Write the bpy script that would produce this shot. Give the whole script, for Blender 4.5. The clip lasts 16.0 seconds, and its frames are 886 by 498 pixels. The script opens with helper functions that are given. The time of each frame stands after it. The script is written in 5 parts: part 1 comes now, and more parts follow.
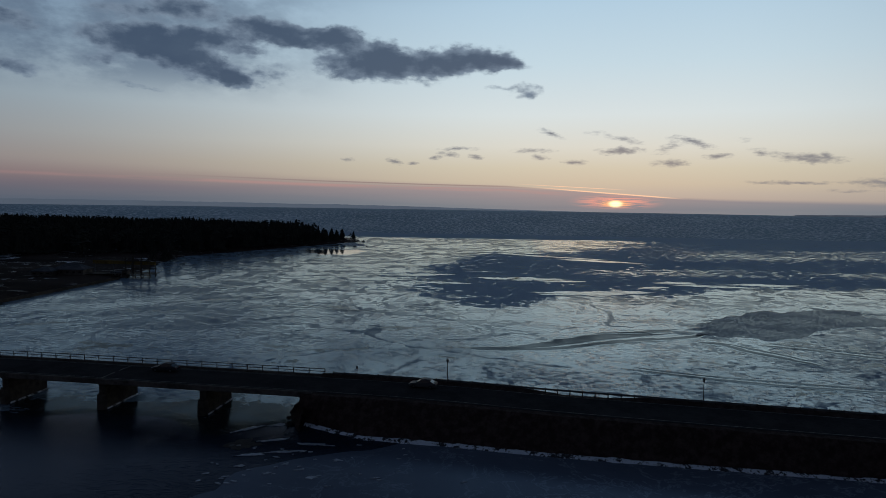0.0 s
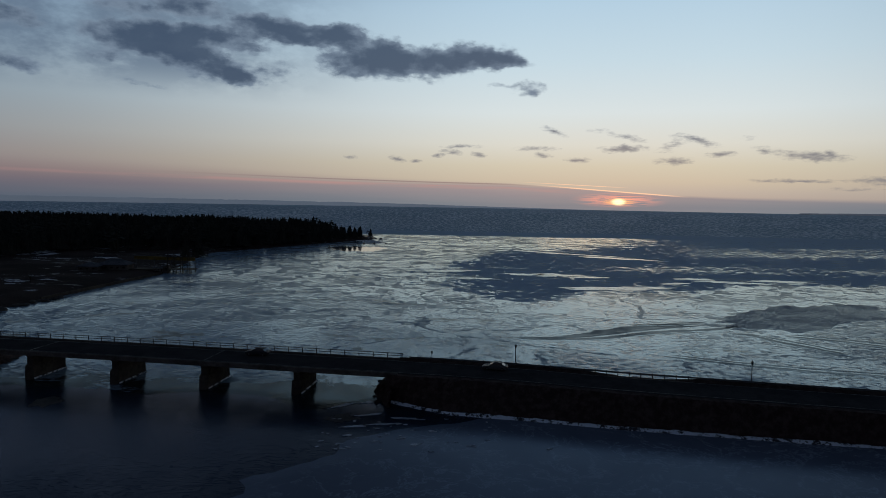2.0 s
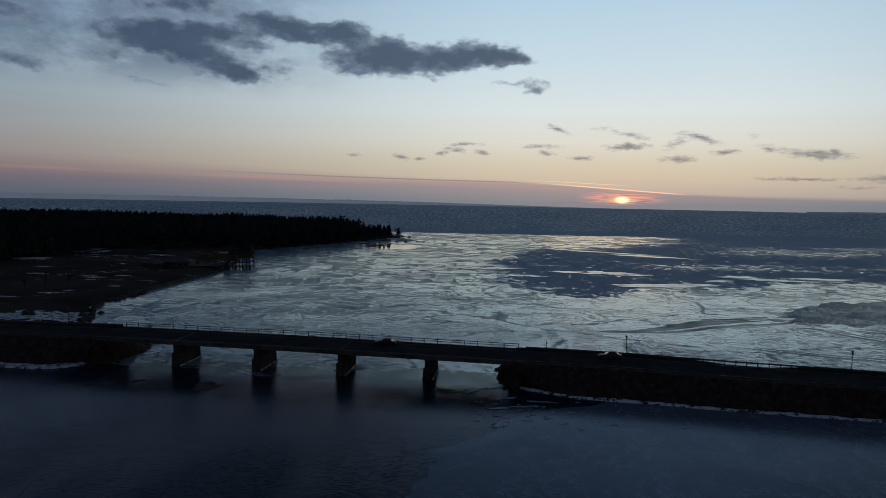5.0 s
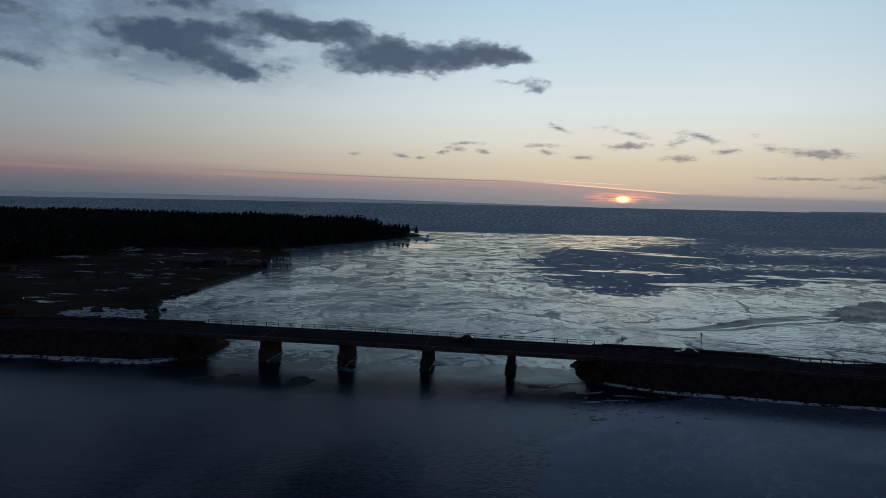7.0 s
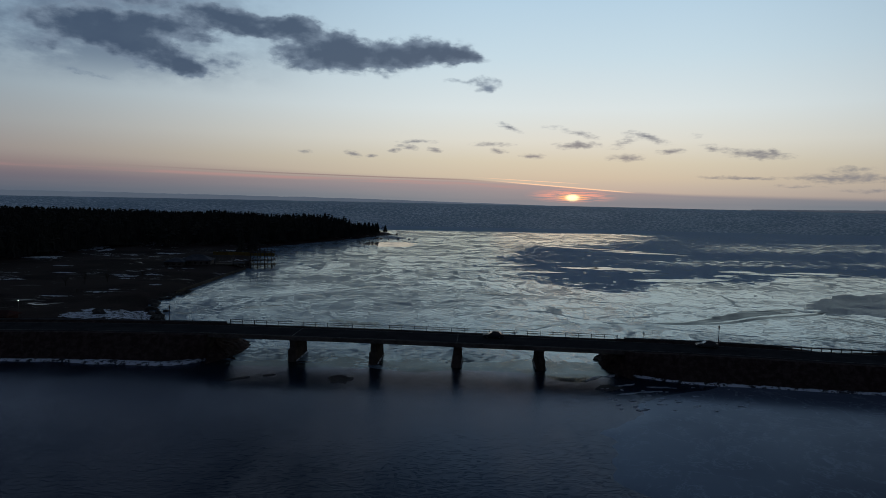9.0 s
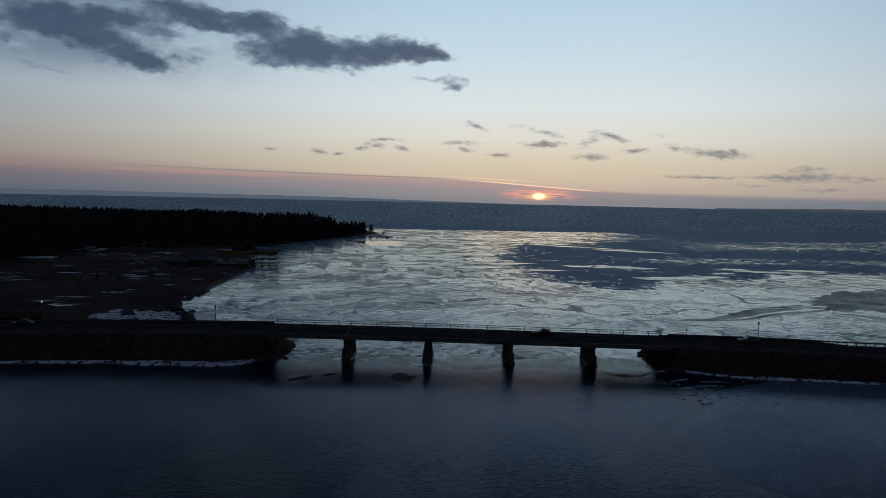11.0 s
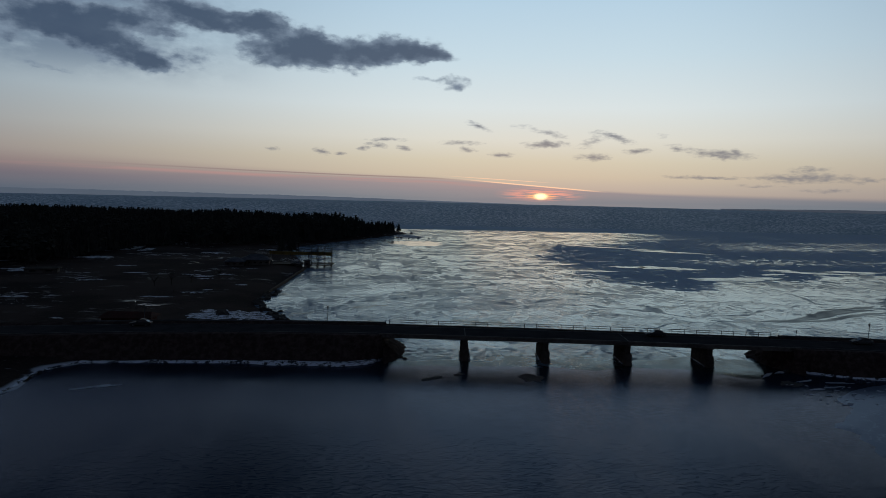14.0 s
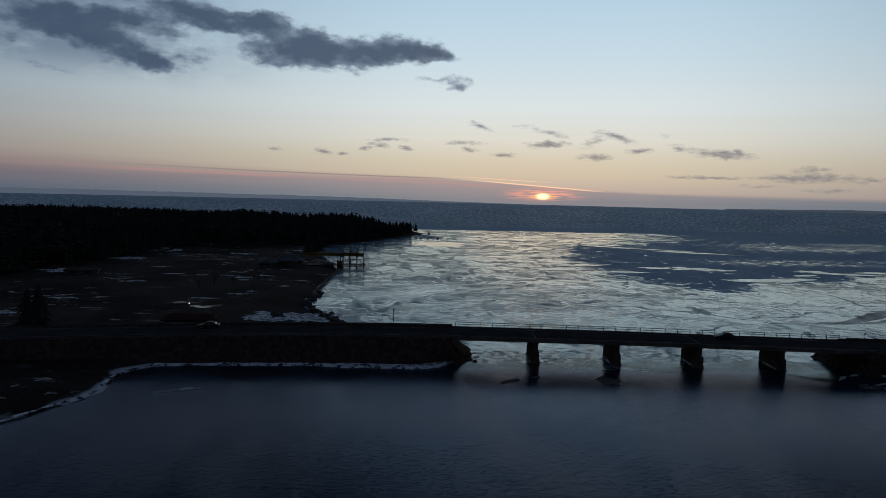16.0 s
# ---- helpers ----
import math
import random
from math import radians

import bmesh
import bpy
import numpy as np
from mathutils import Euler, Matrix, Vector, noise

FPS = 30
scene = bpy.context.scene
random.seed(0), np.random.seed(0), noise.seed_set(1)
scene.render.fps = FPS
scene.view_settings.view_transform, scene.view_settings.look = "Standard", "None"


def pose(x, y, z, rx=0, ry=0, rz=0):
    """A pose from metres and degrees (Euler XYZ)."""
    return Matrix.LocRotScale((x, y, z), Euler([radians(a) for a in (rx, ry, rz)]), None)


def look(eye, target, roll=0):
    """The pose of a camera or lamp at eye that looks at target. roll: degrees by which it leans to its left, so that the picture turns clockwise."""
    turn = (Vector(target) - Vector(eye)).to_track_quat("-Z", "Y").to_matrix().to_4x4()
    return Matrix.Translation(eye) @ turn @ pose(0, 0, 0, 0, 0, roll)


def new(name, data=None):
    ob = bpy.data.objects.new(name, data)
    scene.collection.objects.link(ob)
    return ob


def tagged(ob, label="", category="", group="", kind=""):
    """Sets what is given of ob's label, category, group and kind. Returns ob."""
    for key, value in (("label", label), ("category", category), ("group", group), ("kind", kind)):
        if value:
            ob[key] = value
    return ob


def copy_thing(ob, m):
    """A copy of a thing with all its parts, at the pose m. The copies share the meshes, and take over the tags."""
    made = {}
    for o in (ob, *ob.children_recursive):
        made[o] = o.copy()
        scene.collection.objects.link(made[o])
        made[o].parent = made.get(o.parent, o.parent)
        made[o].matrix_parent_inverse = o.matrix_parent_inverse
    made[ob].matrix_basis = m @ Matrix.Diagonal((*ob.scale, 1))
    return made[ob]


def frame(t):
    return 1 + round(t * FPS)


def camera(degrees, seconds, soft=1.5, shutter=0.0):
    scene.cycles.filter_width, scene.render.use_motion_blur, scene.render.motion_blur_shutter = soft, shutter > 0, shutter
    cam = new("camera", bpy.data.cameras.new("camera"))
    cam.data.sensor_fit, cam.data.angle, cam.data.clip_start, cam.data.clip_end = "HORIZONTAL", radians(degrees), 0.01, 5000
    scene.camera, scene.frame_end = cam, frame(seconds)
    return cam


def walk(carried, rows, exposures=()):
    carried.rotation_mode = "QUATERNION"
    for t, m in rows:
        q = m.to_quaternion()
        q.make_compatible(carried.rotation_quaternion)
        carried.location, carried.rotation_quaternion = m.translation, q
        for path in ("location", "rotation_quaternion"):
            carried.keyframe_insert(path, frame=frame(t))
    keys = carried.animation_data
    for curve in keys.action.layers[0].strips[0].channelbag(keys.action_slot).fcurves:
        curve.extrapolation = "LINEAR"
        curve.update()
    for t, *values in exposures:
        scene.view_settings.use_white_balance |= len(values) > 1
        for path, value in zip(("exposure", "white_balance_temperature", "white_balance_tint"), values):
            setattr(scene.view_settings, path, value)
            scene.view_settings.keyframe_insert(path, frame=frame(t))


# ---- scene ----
cam = camera(68.3, 16.0, soft=0.8)
PATH = [
    (0, (8.349, 7.485, 33.85), (8.331, 9.481, 33.716), 0.9),
    (0.5, (5.666, 4.431, 33.911), (5.647, 6.426, 33.776), 0.9),
    (1, (2.857, 1.522, 33.92), (2.835, 3.518, 33.783), 0.9),
    (1.5, (-0.179, -1.107, 33.962), (-0.202, 0.888, 33.823), 1.0),
    (2, (-3.48, -3.633, 34.009), (-3.506, -1.638, 33.868), 1.0),
    (2.5, (-6.825, -5.857, 34.079), (-6.855, -3.862, 33.936), 1.0),
    (3, (-10.371, -7.823, 34.127), (-10.402, -5.828, 33.984), 1.0),
    (3.5, (-13.989, -9.574, 34.183), (-14.022, -7.58, 34.039), 1.0),
    (4, (-17.781, -11.16, 34.267), (-17.816, -9.166, 34.122), 1.0),
    (6.5, (-37.604, -17.626, 34.57), (-37.641, -15.632, 34.419), 1.2),
    (7, (-41.704, -18.558, 34.549), (-41.742, -16.564, 34.398), 1.2),
    (7.5, (-45.743, -19.265, 34.477), (-45.78, -17.271, 34.326), 1.2),
    (8, (-49.687, -19.715, 34.458), (-49.723, -17.722, 34.306), 1.2),
    (8.5, (-53.596, -20.174, 34.394), (-53.567, -18.18, 34.241), 1.2),
    (9, (-57.76, -20.539, 34.392), (-57.652, -18.548, 34.239), 1.2),
    (11.5, (-79.86, -21.016, 34.34), (-79.652, -19.034, 34.184), 1.3),
    (12, (-83.722, -20.933, 34.283), (-83.516, -18.95, 34.127), 1.3),
    (12.5, (-87.66, -20.672, 34.216), (-87.455, -18.689, 34.059), 1.3),
    (13, (-92.0, -20.326, 34.169), (-91.795, -18.342, 34.013), 1.2),
    (13.5, (-96.137, -19.98, 34.168), (-95.932, -17.997, 34.012), 1.3),
    (14, (-100.186, -19.585, 34.153), (-99.984, -17.601, 33.997), 1.4),
    (14.5, (-103.968, -19.197, 34.147), (-103.768, -17.213, 33.991), 1.4),
    (15, (-107.566, -18.743, 34.143), (-107.369, -16.759, 33.987), 1.3),
    (15.5, (-111.038, -18.207, 34.174), (-110.844, -16.223, 34.018), 1.3),
    (16, (-114.449, -17.627, 34.208), (-114.253, -15.643, 34.052), 1.4),
]
walk(cam, [(t, look(eye, target, roll)) for t, eye, target, roll in PATH], exposures=[(0.0, -0.04), (2.0, -0.02), (4.5, 0.0), (16.0, 0.0)])

# ---------------------------------------------------------------- node helpers
SUN_AZIMUTH = 14.18


class Tree:
    """Short hand for node trees."""

    def __init__(self, tree):
        self.tree = tree
        tree.nodes.clear()

    def node(self, kind):
        return self.tree.nodes.new(kind)

    def put(self, socket, value):
        if isinstance(value, bpy.types.NodeSocket):
            self.tree.links.new(value, socket)
        elif isinstance(value, (tuple, list)) and len(value) == 3 and socket.type == "RGBA":
            socket.default_value = (*value, 1)
        else:
            socket.default_value = value

    def math(self, op, a, b=0.0, c=0.0, clamp=False):
        n = self.node("ShaderNodeMath")
        n.operation, n.use_clamp = op, clamp
        for socket, value in zip(n.inputs, (a, b, c)):
            self.put(socket, value)
        return n.outputs[0]

    def vec(self, op, a, b=(0, 0, 0), scale=1.0):
        n = self.node("ShaderNodeVectorMath")
        n.operation = op
        self.put(n.inputs[0], a)
        if op == "SCALE":
            self.put(n.inputs["Scale"], scale)
        else:
            self.put(n.inputs[1], b)
        return n.outputs[1] if op in ("LENGTH", "DOT_PRODUCT", "DISTANCE") else n.outputs[0]

    def mix(self, f, a, b):
        n = self.node("ShaderNodeMix")
        n.data_type = "RGBA"
        self.put(n.inputs[0], f), self.put(n.inputs[6], a), self.put(n.inputs[7], b)
        return n.outputs[2]

    def lerp(self, f, a, b):
        n = self.node("ShaderNodeMix")
        n.data_type = "FLOAT"
        self.put(n.inputs[0], f), self.put(n.inputs[2], a), self.put(n.inputs[3], b)
        return n.outputs[0]

    def step(self, v, lo, hi, a=0.0, b=1.0):
        n = self.node("ShaderNodeMapRange")
        n.interpolation_type = "SMOOTHSTEP"
        for k, value in enumerate((v, lo, hi, a, b)):
            self.put(n.inputs[k], value)
        return n.outputs[0]

    def noise(self, v, scale, detail=4.0, rough=0.55, colour=False, lac=2.0):
        n = self.node("ShaderNodeTexNoise")
        self.put(n.inputs["Vector"], v)
        n.inputs["Scale"].default_value, n.inputs["Detail"].default_value = scale, detail
        n.inputs["Roughness"].default_value, n.inputs["Lacunarity"].default_value = rough, lac
        return n.outputs["Color" if colour else "Fac"]

    def ramp(self, f, stops):
        n = self.node("ShaderNodeValToRGB")
        r = n.color_ramp
        while len(r.elements) < len(stops):
            r.elements.new(0.5)
        for e, (at, col) in zip(r.elements, stops):
            e.position, e.color = at, (*col, 1)
        self.put(n.inputs[0], f)
        return n.outputs[0]

    def split(self, v):
        n = self.node("ShaderNodeSeparateXYZ")
        self.put(n.inputs[0], v)
        return n.outputs

    def join(self, x, y, z=0.0):
        n = self.node("ShaderNodeCombineXYZ")
        for socket, value in zip(n.inputs, (x, y, z)):
            self.put(socket, value)
        return n.outputs[0]

    def cells(self, v, scale, feature="F1"):
        n = self.node("ShaderNodeTexVoronoi")
        n.feature = feature
        self.put(n.inputs["Vector"], v)
        n.inputs["Scale"].default_value = scale
        return n.outputs["Distance"] if feature == "DISTANCE_TO_EDGE" else self.split(n.outputs["Color"])[0]

    def bump(self, height, strength, distance):
        n = self.node("ShaderNodeBump")
        self.put(n.inputs["Height"], height), self.put(n.inputs["Strength"], strength), self.put(n.inputs["Distance"], distance)
        return n.outputs[0]


def profile(t, f, lo, hi, points):
    """A height over f, by straight lines through points; lo and hi: the range of heights."""
    x0, x1 = points[0][0], points[-1][0]
    v = t.ramp(t.math("DIVIDE", t.math("SUBTRACT", f, x0), x1 - x0, clamp=True), [((x - x0) / (x1 - x0), ((y - lo) / (hi - lo),) * 3) for x, y in points])
    return t.math("ADD", t.math("MULTIPLY", t.split(v)[0], hi - lo), lo)


# ---------------------------------------------------------------- sky
# clouds: azimuth, elevation, half width, half height (degrees), lean, density
BANK_WEST = [
    (-26.75, 12.03, 2.26, 0.59, -8, 1), (-23.30, 11.99, 2.73, 0.94, -8, 1), (-20.55, 10.84, 2.40, 0.90, -14, 1),
    (-18.20, 10.01, 1.40, 0.42, -14, 1), (-21.82, 13.10, 2.40, 0.55, 0, 0.7), (-15.89, 13.97, 2.65, 0.75, -6, 1),
    (-12.20, 13.63, 2.95, 0.63, -4, 1), (-9.60, 13.95, 1.52, 0.60, 0, 1), (-22.23, 15.10, 2.12, 0.60, 0, 1),
    (-26.12, 14.40, 2.30, 0.45, 0, 0.5), (-34.23, 12.85, 1.70, 0.51, -5, 0.9), (-33.63, 9.64, 1.50, 0.38, -8, 0.8),
    (-28.13, 10.71, 1.30, 0.43, 0, 0.5), (-15.60, 10.48, 1.60, 0.60, 10, 0.42),
    (-18.90, 12.75, 2.30, 0.62, -8, 0.85), (-25.00, 12.95, 2.60, 0.55, -4, 0.6)]
BANK_MIDDLE = [
    (-7.92, 11.71, 2.78, 0.95, 0, 1), (-6.11, 12.75, 1.50, 0.75, 0, 1), (-3.33, 11.69, 3.31, 0.87, 0, 1),
    (1.03, 12.33, 2.90, 0.80, 0, 1), (3.90, 12.16, 1.90, 0.40, -4, 1), (6.42, 9.83, 1.05, 0.46, 0, 0.5),
    (4.10, 10.01, 0.95, 0.19, 0, 0.35), (-26.39, 9.11, 1.10, 0.17, -8, 0.4), (-24.16, 8.75, 0.70, 0.12, 0, 0.3)]
WISPS_MIDDLE = [
    (-8.80, 3.77, 0.44, 0.15, 0, 0.8),
    (-4.86, 3.71, 0.59, 0.17, -8, 1),
    (-3.29, 3.60, 0.45, 0.12, 0, 1),
    (-1.33, 4.12, 0.50, 0.15, 0, 1),
    (-0.20, 4.42, 0.79, 0.17, -6, 1),
    (0.73, 4.87, 1.39, 0.15, 0, 0.8),
    (2.26, 4.21, 0.54, 0.17, 0, 1),
    (8.63, 6.22, 0.93, 0.20, -20, 0.8),
    (7.23, 4.78, 1.47, 0.17, 0, 0.7),
    (7.82, 4.21, 0.64, 0.20, 0, 1),
    (10.74, 3.88, 0.87, 0.19, 0, 1)]
WISPS_EAST = [
    (14.45, 4.77, 1.53, 0.26, 0, 1),
    (14.74, 5.71, 1.53, 0.19, -12, 0.6),
    (18.53, 3.77, 1.22, 0.26, 0, 1),
    (18.35, 5.06, 1.17, 0.33, 20, 0.6),
    (20.08, 5.39, 1.48, 0.23, -15, 0.9),
    (22.03, 4.28, 0.91, 0.16, 0, 1),
    (25.29, 4.53, 0.98, 0.22, -10, 0.7),
    (28.41, 3.99, 1.95, 0.30, -4, 1),
    (29.59, 4.13, 0.43, 0.30, 0, 1),
    (27.50, 2.18, 2.70, 0.11, 0, 1),
    (34.51, 2.15, 3.00, 0.30, 0, 1),
    (34.85, 2.75, 1.30, 0.22, 0, 0.7),
    (31.24, 1.52, 1.60, 0.10, 0, 0.6),
    (36.05, 1.26, 1.60, 0.15, 0, 0.6),
    (38.50, 2.02, 1.20, 0.16, 0, 0.7),
    (12.41, 6.29, 0.87, 0.17, 0, 0.5),
    (24.04, 5.52, 0.45, 0.18, 0, 0.4)]


def make_world():
    world = bpy.data.worlds.new("dusk_sky")
    scene.world = world
    world.use_nodes = True
    t = Tree(world.node_tree)
    way = t.node("ShaderNodeTexCoord").outputs["Generated"]
    x, y, z = t.split(way)
    az = t.math("MULTIPLY", t.math("ARCTAN2", x, y), 57.2958)
    el = t.math("MULTIPLY", t.math("ARCSINE", z), 57.2958)
    off = t.math("ABSOLUTE", t.math("SUBTRACT", az, SUN_AZIMUTH))

    # clear dusk gradient from the horizon to overhead, brightest over the sun
    f = t.math("DIVIDE", el, 60.0, clamp=True)
    towards = t.ramp(f, [(0.0, (0.40, 0.33, 0.29)), (0.02, (0.50, 0.432, 0.355)), (0.034, (0.585, 0.503, 0.378)), (0.055, (0.635, 0.575, 0.437)),
                         (0.085, (0.705, 0.69, 0.60)), (0.13, (0.69, 0.755, 0.745)), (0.20, (0.565, 0.70, 0.76)), (0.28, (0.46, 0.625, 0.74)),
                         (0.32, (0.345, 0.53, 0.69)), (0.37, (0.21, 0.36, 0.53)), (0.46, (0.048, 0.092, 0.165)), (1.0, (0.022, 0.036, 0.064))])
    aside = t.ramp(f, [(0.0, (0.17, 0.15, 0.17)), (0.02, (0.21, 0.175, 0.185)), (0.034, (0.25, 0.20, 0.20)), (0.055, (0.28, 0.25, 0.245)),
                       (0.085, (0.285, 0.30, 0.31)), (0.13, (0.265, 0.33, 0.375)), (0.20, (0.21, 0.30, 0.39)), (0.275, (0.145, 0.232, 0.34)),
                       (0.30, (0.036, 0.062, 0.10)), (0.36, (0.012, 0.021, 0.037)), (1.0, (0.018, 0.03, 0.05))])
    away = t.ramp(f, [(0.0, (0.042, 0.048, 0.066)), (0.2, (0.046, 0.055, 0.08)), (1.0, (0.02, 0.032, 0.054))])
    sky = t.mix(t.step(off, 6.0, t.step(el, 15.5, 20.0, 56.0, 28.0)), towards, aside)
    sky = t.mix(t.step(off, 50.0, 130.0), sky, away)

    # low veil of mauve cloud over the horizon, its upper edge sinking to the right
    flat = t.join(t.math("MULTIPLY", az, 0.05), t.math("MULTIPLY", el, 0.9))
    wisp = t.noise(flat, 1.7, 4.0)
    edge = profile(t, az, 0.0, 2.6, [(-45, 2.35), (-28, 2.22), (-11.5, 1.92), (5, 1.70), (9.6, 1.47), (18.3, 0.88), (24, 0.72), (45, 0.5)])
    above = t.math("SUBTRACT", el, t.math("ADD", edge, t.math("MULTIPLY", t.math("SUBTRACT", wisp, 0.5), 0.12)))
    blur = profile(t, az, 0.0, 1.2, [(-45, 0.95), (-22, 0.85), (-8, 0.42), (4, 0.16), (12, 0.07), (18, 0.10), (30, 0.2), (45, 0.25)])
    veil = t.math("MULTIPLY", t.step(t.math("DIVIDE", above, blur), 1.0, -1.2), t.lerp(wisp, 0.72, 1.0))
    veil_near = t.ramp(t.math("DIVIDE", el, 2.0, clamp=True), [(0.0, (0.150, 0.205, 0.245)), (0.22, (0.19, 0.222, 0.258)), (0.5, (0.25, 0.235, 0.265)), (1.0, (0.375, 0.29, 0.29))])
    veil_far = t.ramp(t.math("DIVIDE", el, 2.2, clamp=True), [(0.0, (0.078, 0.112, 0.155)), (0.3, (0.105, 0.122, 0.16)), (0.6, (0.155, 0.137, 0.165)), (1.0, (0.215, 0.158, 0.168))])
    veil_colour = t.mix(t.step(off, 6.0, 50.0), veil_near, veil_far)
    sky = t.mix(t.math("MULTIPLY", veil, 0.92), sky, veil_colour)
    line = t.math("MULTIPLY", t.step(t.math("ABSOLUTE", above), 0.10, 0.0), t.math("MULTIPLY", t.step(az, 10.0, 2.0), t.step(az, -27.0, -6.0)))
    sky = t.mix(t.math("MULTIPLY", line, 0.55), sky, (0.17, 0.11, 0.13))
    pink = t.math("MULTIPLY", t.step(t.math("ABSOLUTE", t.math("ADD", above, 0.34)), 0.22, 0.0), t.step(wisp, 0.36, 0.56))
    sky = t.mix(t.math("MULTIPLY", pink, t.math("MULTIPLY", t.step(off, 60, 8, 0.12, 0.72), t.step(az, 16.0, 8.0))), sky, (0.50, 0.27, 0.245))

    # the banks and wisps of grey cloud
    curl = t.noise(t.join(az, t.math("MULTIPLY", el, 1.7)), 0.7, 4.0, 0.52, colour=True)
    cx, cy, cz = t.split(curl)
    small = t.noise(t.join(az, t.math("MULTIPLY", el, 1.8)), 0.75, 7.0, 0.56)
    tiny = t.noise(t.join(t.math("MULTIPLY", az, 0.7), t.math("MULTIPLY", el, 2.0)), 2.2, 4.0, 0.58)
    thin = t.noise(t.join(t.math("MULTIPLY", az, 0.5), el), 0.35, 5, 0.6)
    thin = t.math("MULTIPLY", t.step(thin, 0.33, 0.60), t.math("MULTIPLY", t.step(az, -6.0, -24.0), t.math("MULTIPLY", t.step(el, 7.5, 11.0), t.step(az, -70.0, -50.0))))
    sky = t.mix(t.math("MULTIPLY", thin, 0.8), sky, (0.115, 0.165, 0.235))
    for cells, spread, size, rag, weight, edge_lo, edge_hi, thick in ((BANK_WEST + BANK_MIDDLE, 0.50, 1.95, small, 1.35, 0.02, 0.62, 0.95),
                                                                      (WISPS_MIDDLE + WISPS_EAST, 0.35, 1.6, tiny, 1.5, -0.02, 1.05, 0.88)):
        wa = t.math("ADD", az, t.math("MULTIPLY", t.math("SUBTRACT", cx, 0.5), 3.4 * spread))
        we = t.math("ADD", el, t.math("MULTIPLY", t.math("SUBTRACT", cy, 0.5), 1.7 * spread))
        at = t.join(wa, we)
        total = None
        for a, e, ra, re, lean, dense in cells:
            m = t.node("ShaderNodeMapping")
            m.vector_type = "TEXTURE"
            t.put(m.inputs["Vector"], at)
            m.inputs["Location"].default_value = (a, e, 0)
            m.inputs["Rotation"].default_value = (0, 0, radians(lean))
            m.inputs["Scale"].default_value = (ra * size, re * (size + 0.1), 1)
            r = t.vec("LENGTH", m.outputs[0])
            if rag is small:
                # billows that melt into one another
                v = t.math("SUBTRACT", 1.0, t.math("MULTIPLY", r, r), clamp=True)
                v = t.math("MULTIPLY", t.math("MULTIPLY", v, v), dense)
                total = v if total is None else t.math("ADD", total, v)
            else:
                v = t.math("MULTIPLY", t.math("SUBTRACT", 1.0, r, clamp=True), dense)
                total = v if total is None else t.math("MAXIMUM", total, v)
        ragged = t.math("ADD", total, t.math("MULTIPLY", t.math("SUBTRACT", rag, 0.5), weight))
        body = t.math("MULTIPLY", t.step(ragged, edge_lo, edge_hi), t.step(total, 0.0, 0.16))
        tone = t.mix(t.step(t.math("ADD", ragged, t.math("MULTIPLY", t.math("SUBTRACT", cz, 0.5), 1.6)), 0.0, 1.35), (0.19, 0.25, 0.325), (0.050, 0.080, 0.132))
        tone = t.mix(t.step(el, 8.0, 3.0), tone, (0.215, 0.215, 0.23))
        sky = t.mix(t.math("MULTIPLY", body, thick), sky, tone)

    # the sun going down behind bars of cloud
    glow = t.vec("LENGTH", t.join(t.math("DIVIDE", t.math("SUBTRACT", az, SUN_AZIMUTH), 4.4), t.math("DIVIDE", t.math("SUBTRACT", el, 0.48), 0.74)))
    bars = t.noise(t.join(t.math("MULTIPLY", az, 0.30), t.math("MULTIPLY", el, 7.5)), 1.6, 3.0)
    red = t.math("MULTIPLY", t.step(glow, 1.0, 0.1), t.step(bars, 0.40, 0.56))
    sky = t.mix(t.math("MULTIPLY", red, 0.95, clamp=True), sky, (1.0, 0.38, 0.27))
    flame = t.vec("LENGTH", t.join(t.math("DIVIDE", t.math("SUBTRACT", az, SUN_AZIMUTH), 1.7), t.math("DIVIDE", t.math("SUBTRACT", el, 0.34), 0.40)))
    sky = t.mix(t.math("MULTIPLY", t.step(flame, 1.0, 0.2), t.step(bars, 0.36, 0.5, 0.15, 0.95)), sky, (1.15, 0.55, 0.22))
    core = t.vec("LENGTH", t.join(t.math("DIVIDE", t.math("SUBTRACT", az, SUN_AZIMUTH), 0.78), t.math("DIVIDE", t.math("SUBTRACT", el, 0.33), 0.38)))
    sky = t.mix(t.math("MULTIPLY", t.step(core, 1.0, 0.25), t.step(bars, 0.28, 0.44, 0.35, 1.0)), sky, (1.7, 1.4, 0.75))
    # two bright streaks above it
    for a0, a1, e0, slope, thick, gain in ((6.5, 20.0, 1.71, -0.069, 0.075, 1.0), (5.0, 15.5, 1.89, -0.044, 0.045, 0.8)):
        d = t.math("ABSOLUTE", t.math("SUBTRACT", el, t.math("ADD", t.math("MULTIPLY", t.math("SUBTRACT", az, 6.57), slope), e0)))
        on = t.math("MULTIPLY", t.step(d, thick, 0.0), t.math("MULTIPLY", t.step(az, a0, a0 + 5.0), t.step(az, a1, a1 - 3.0)))
        sky = t.mix(t.math("MULTIPLY", on, gain), sky, (1.1, 0.66, 0.40))

    # faint share of a clear-air sky with the sun at the horizon
    air = t.node("ShaderNodeTexSky")
    air.sky_type, air.sun_disc = "NISHITA", False
    air.sun_elevation, air.sun_rotation = radians(1.0), radians(SUN_AZIMUTH)
    air.altitude, air.air_density, air.dust_density = 30, 1.0, 1.0
    sky = t.vec("ADD", sky, t.vec("SCALE", air.outputs[0], scale=0.003))
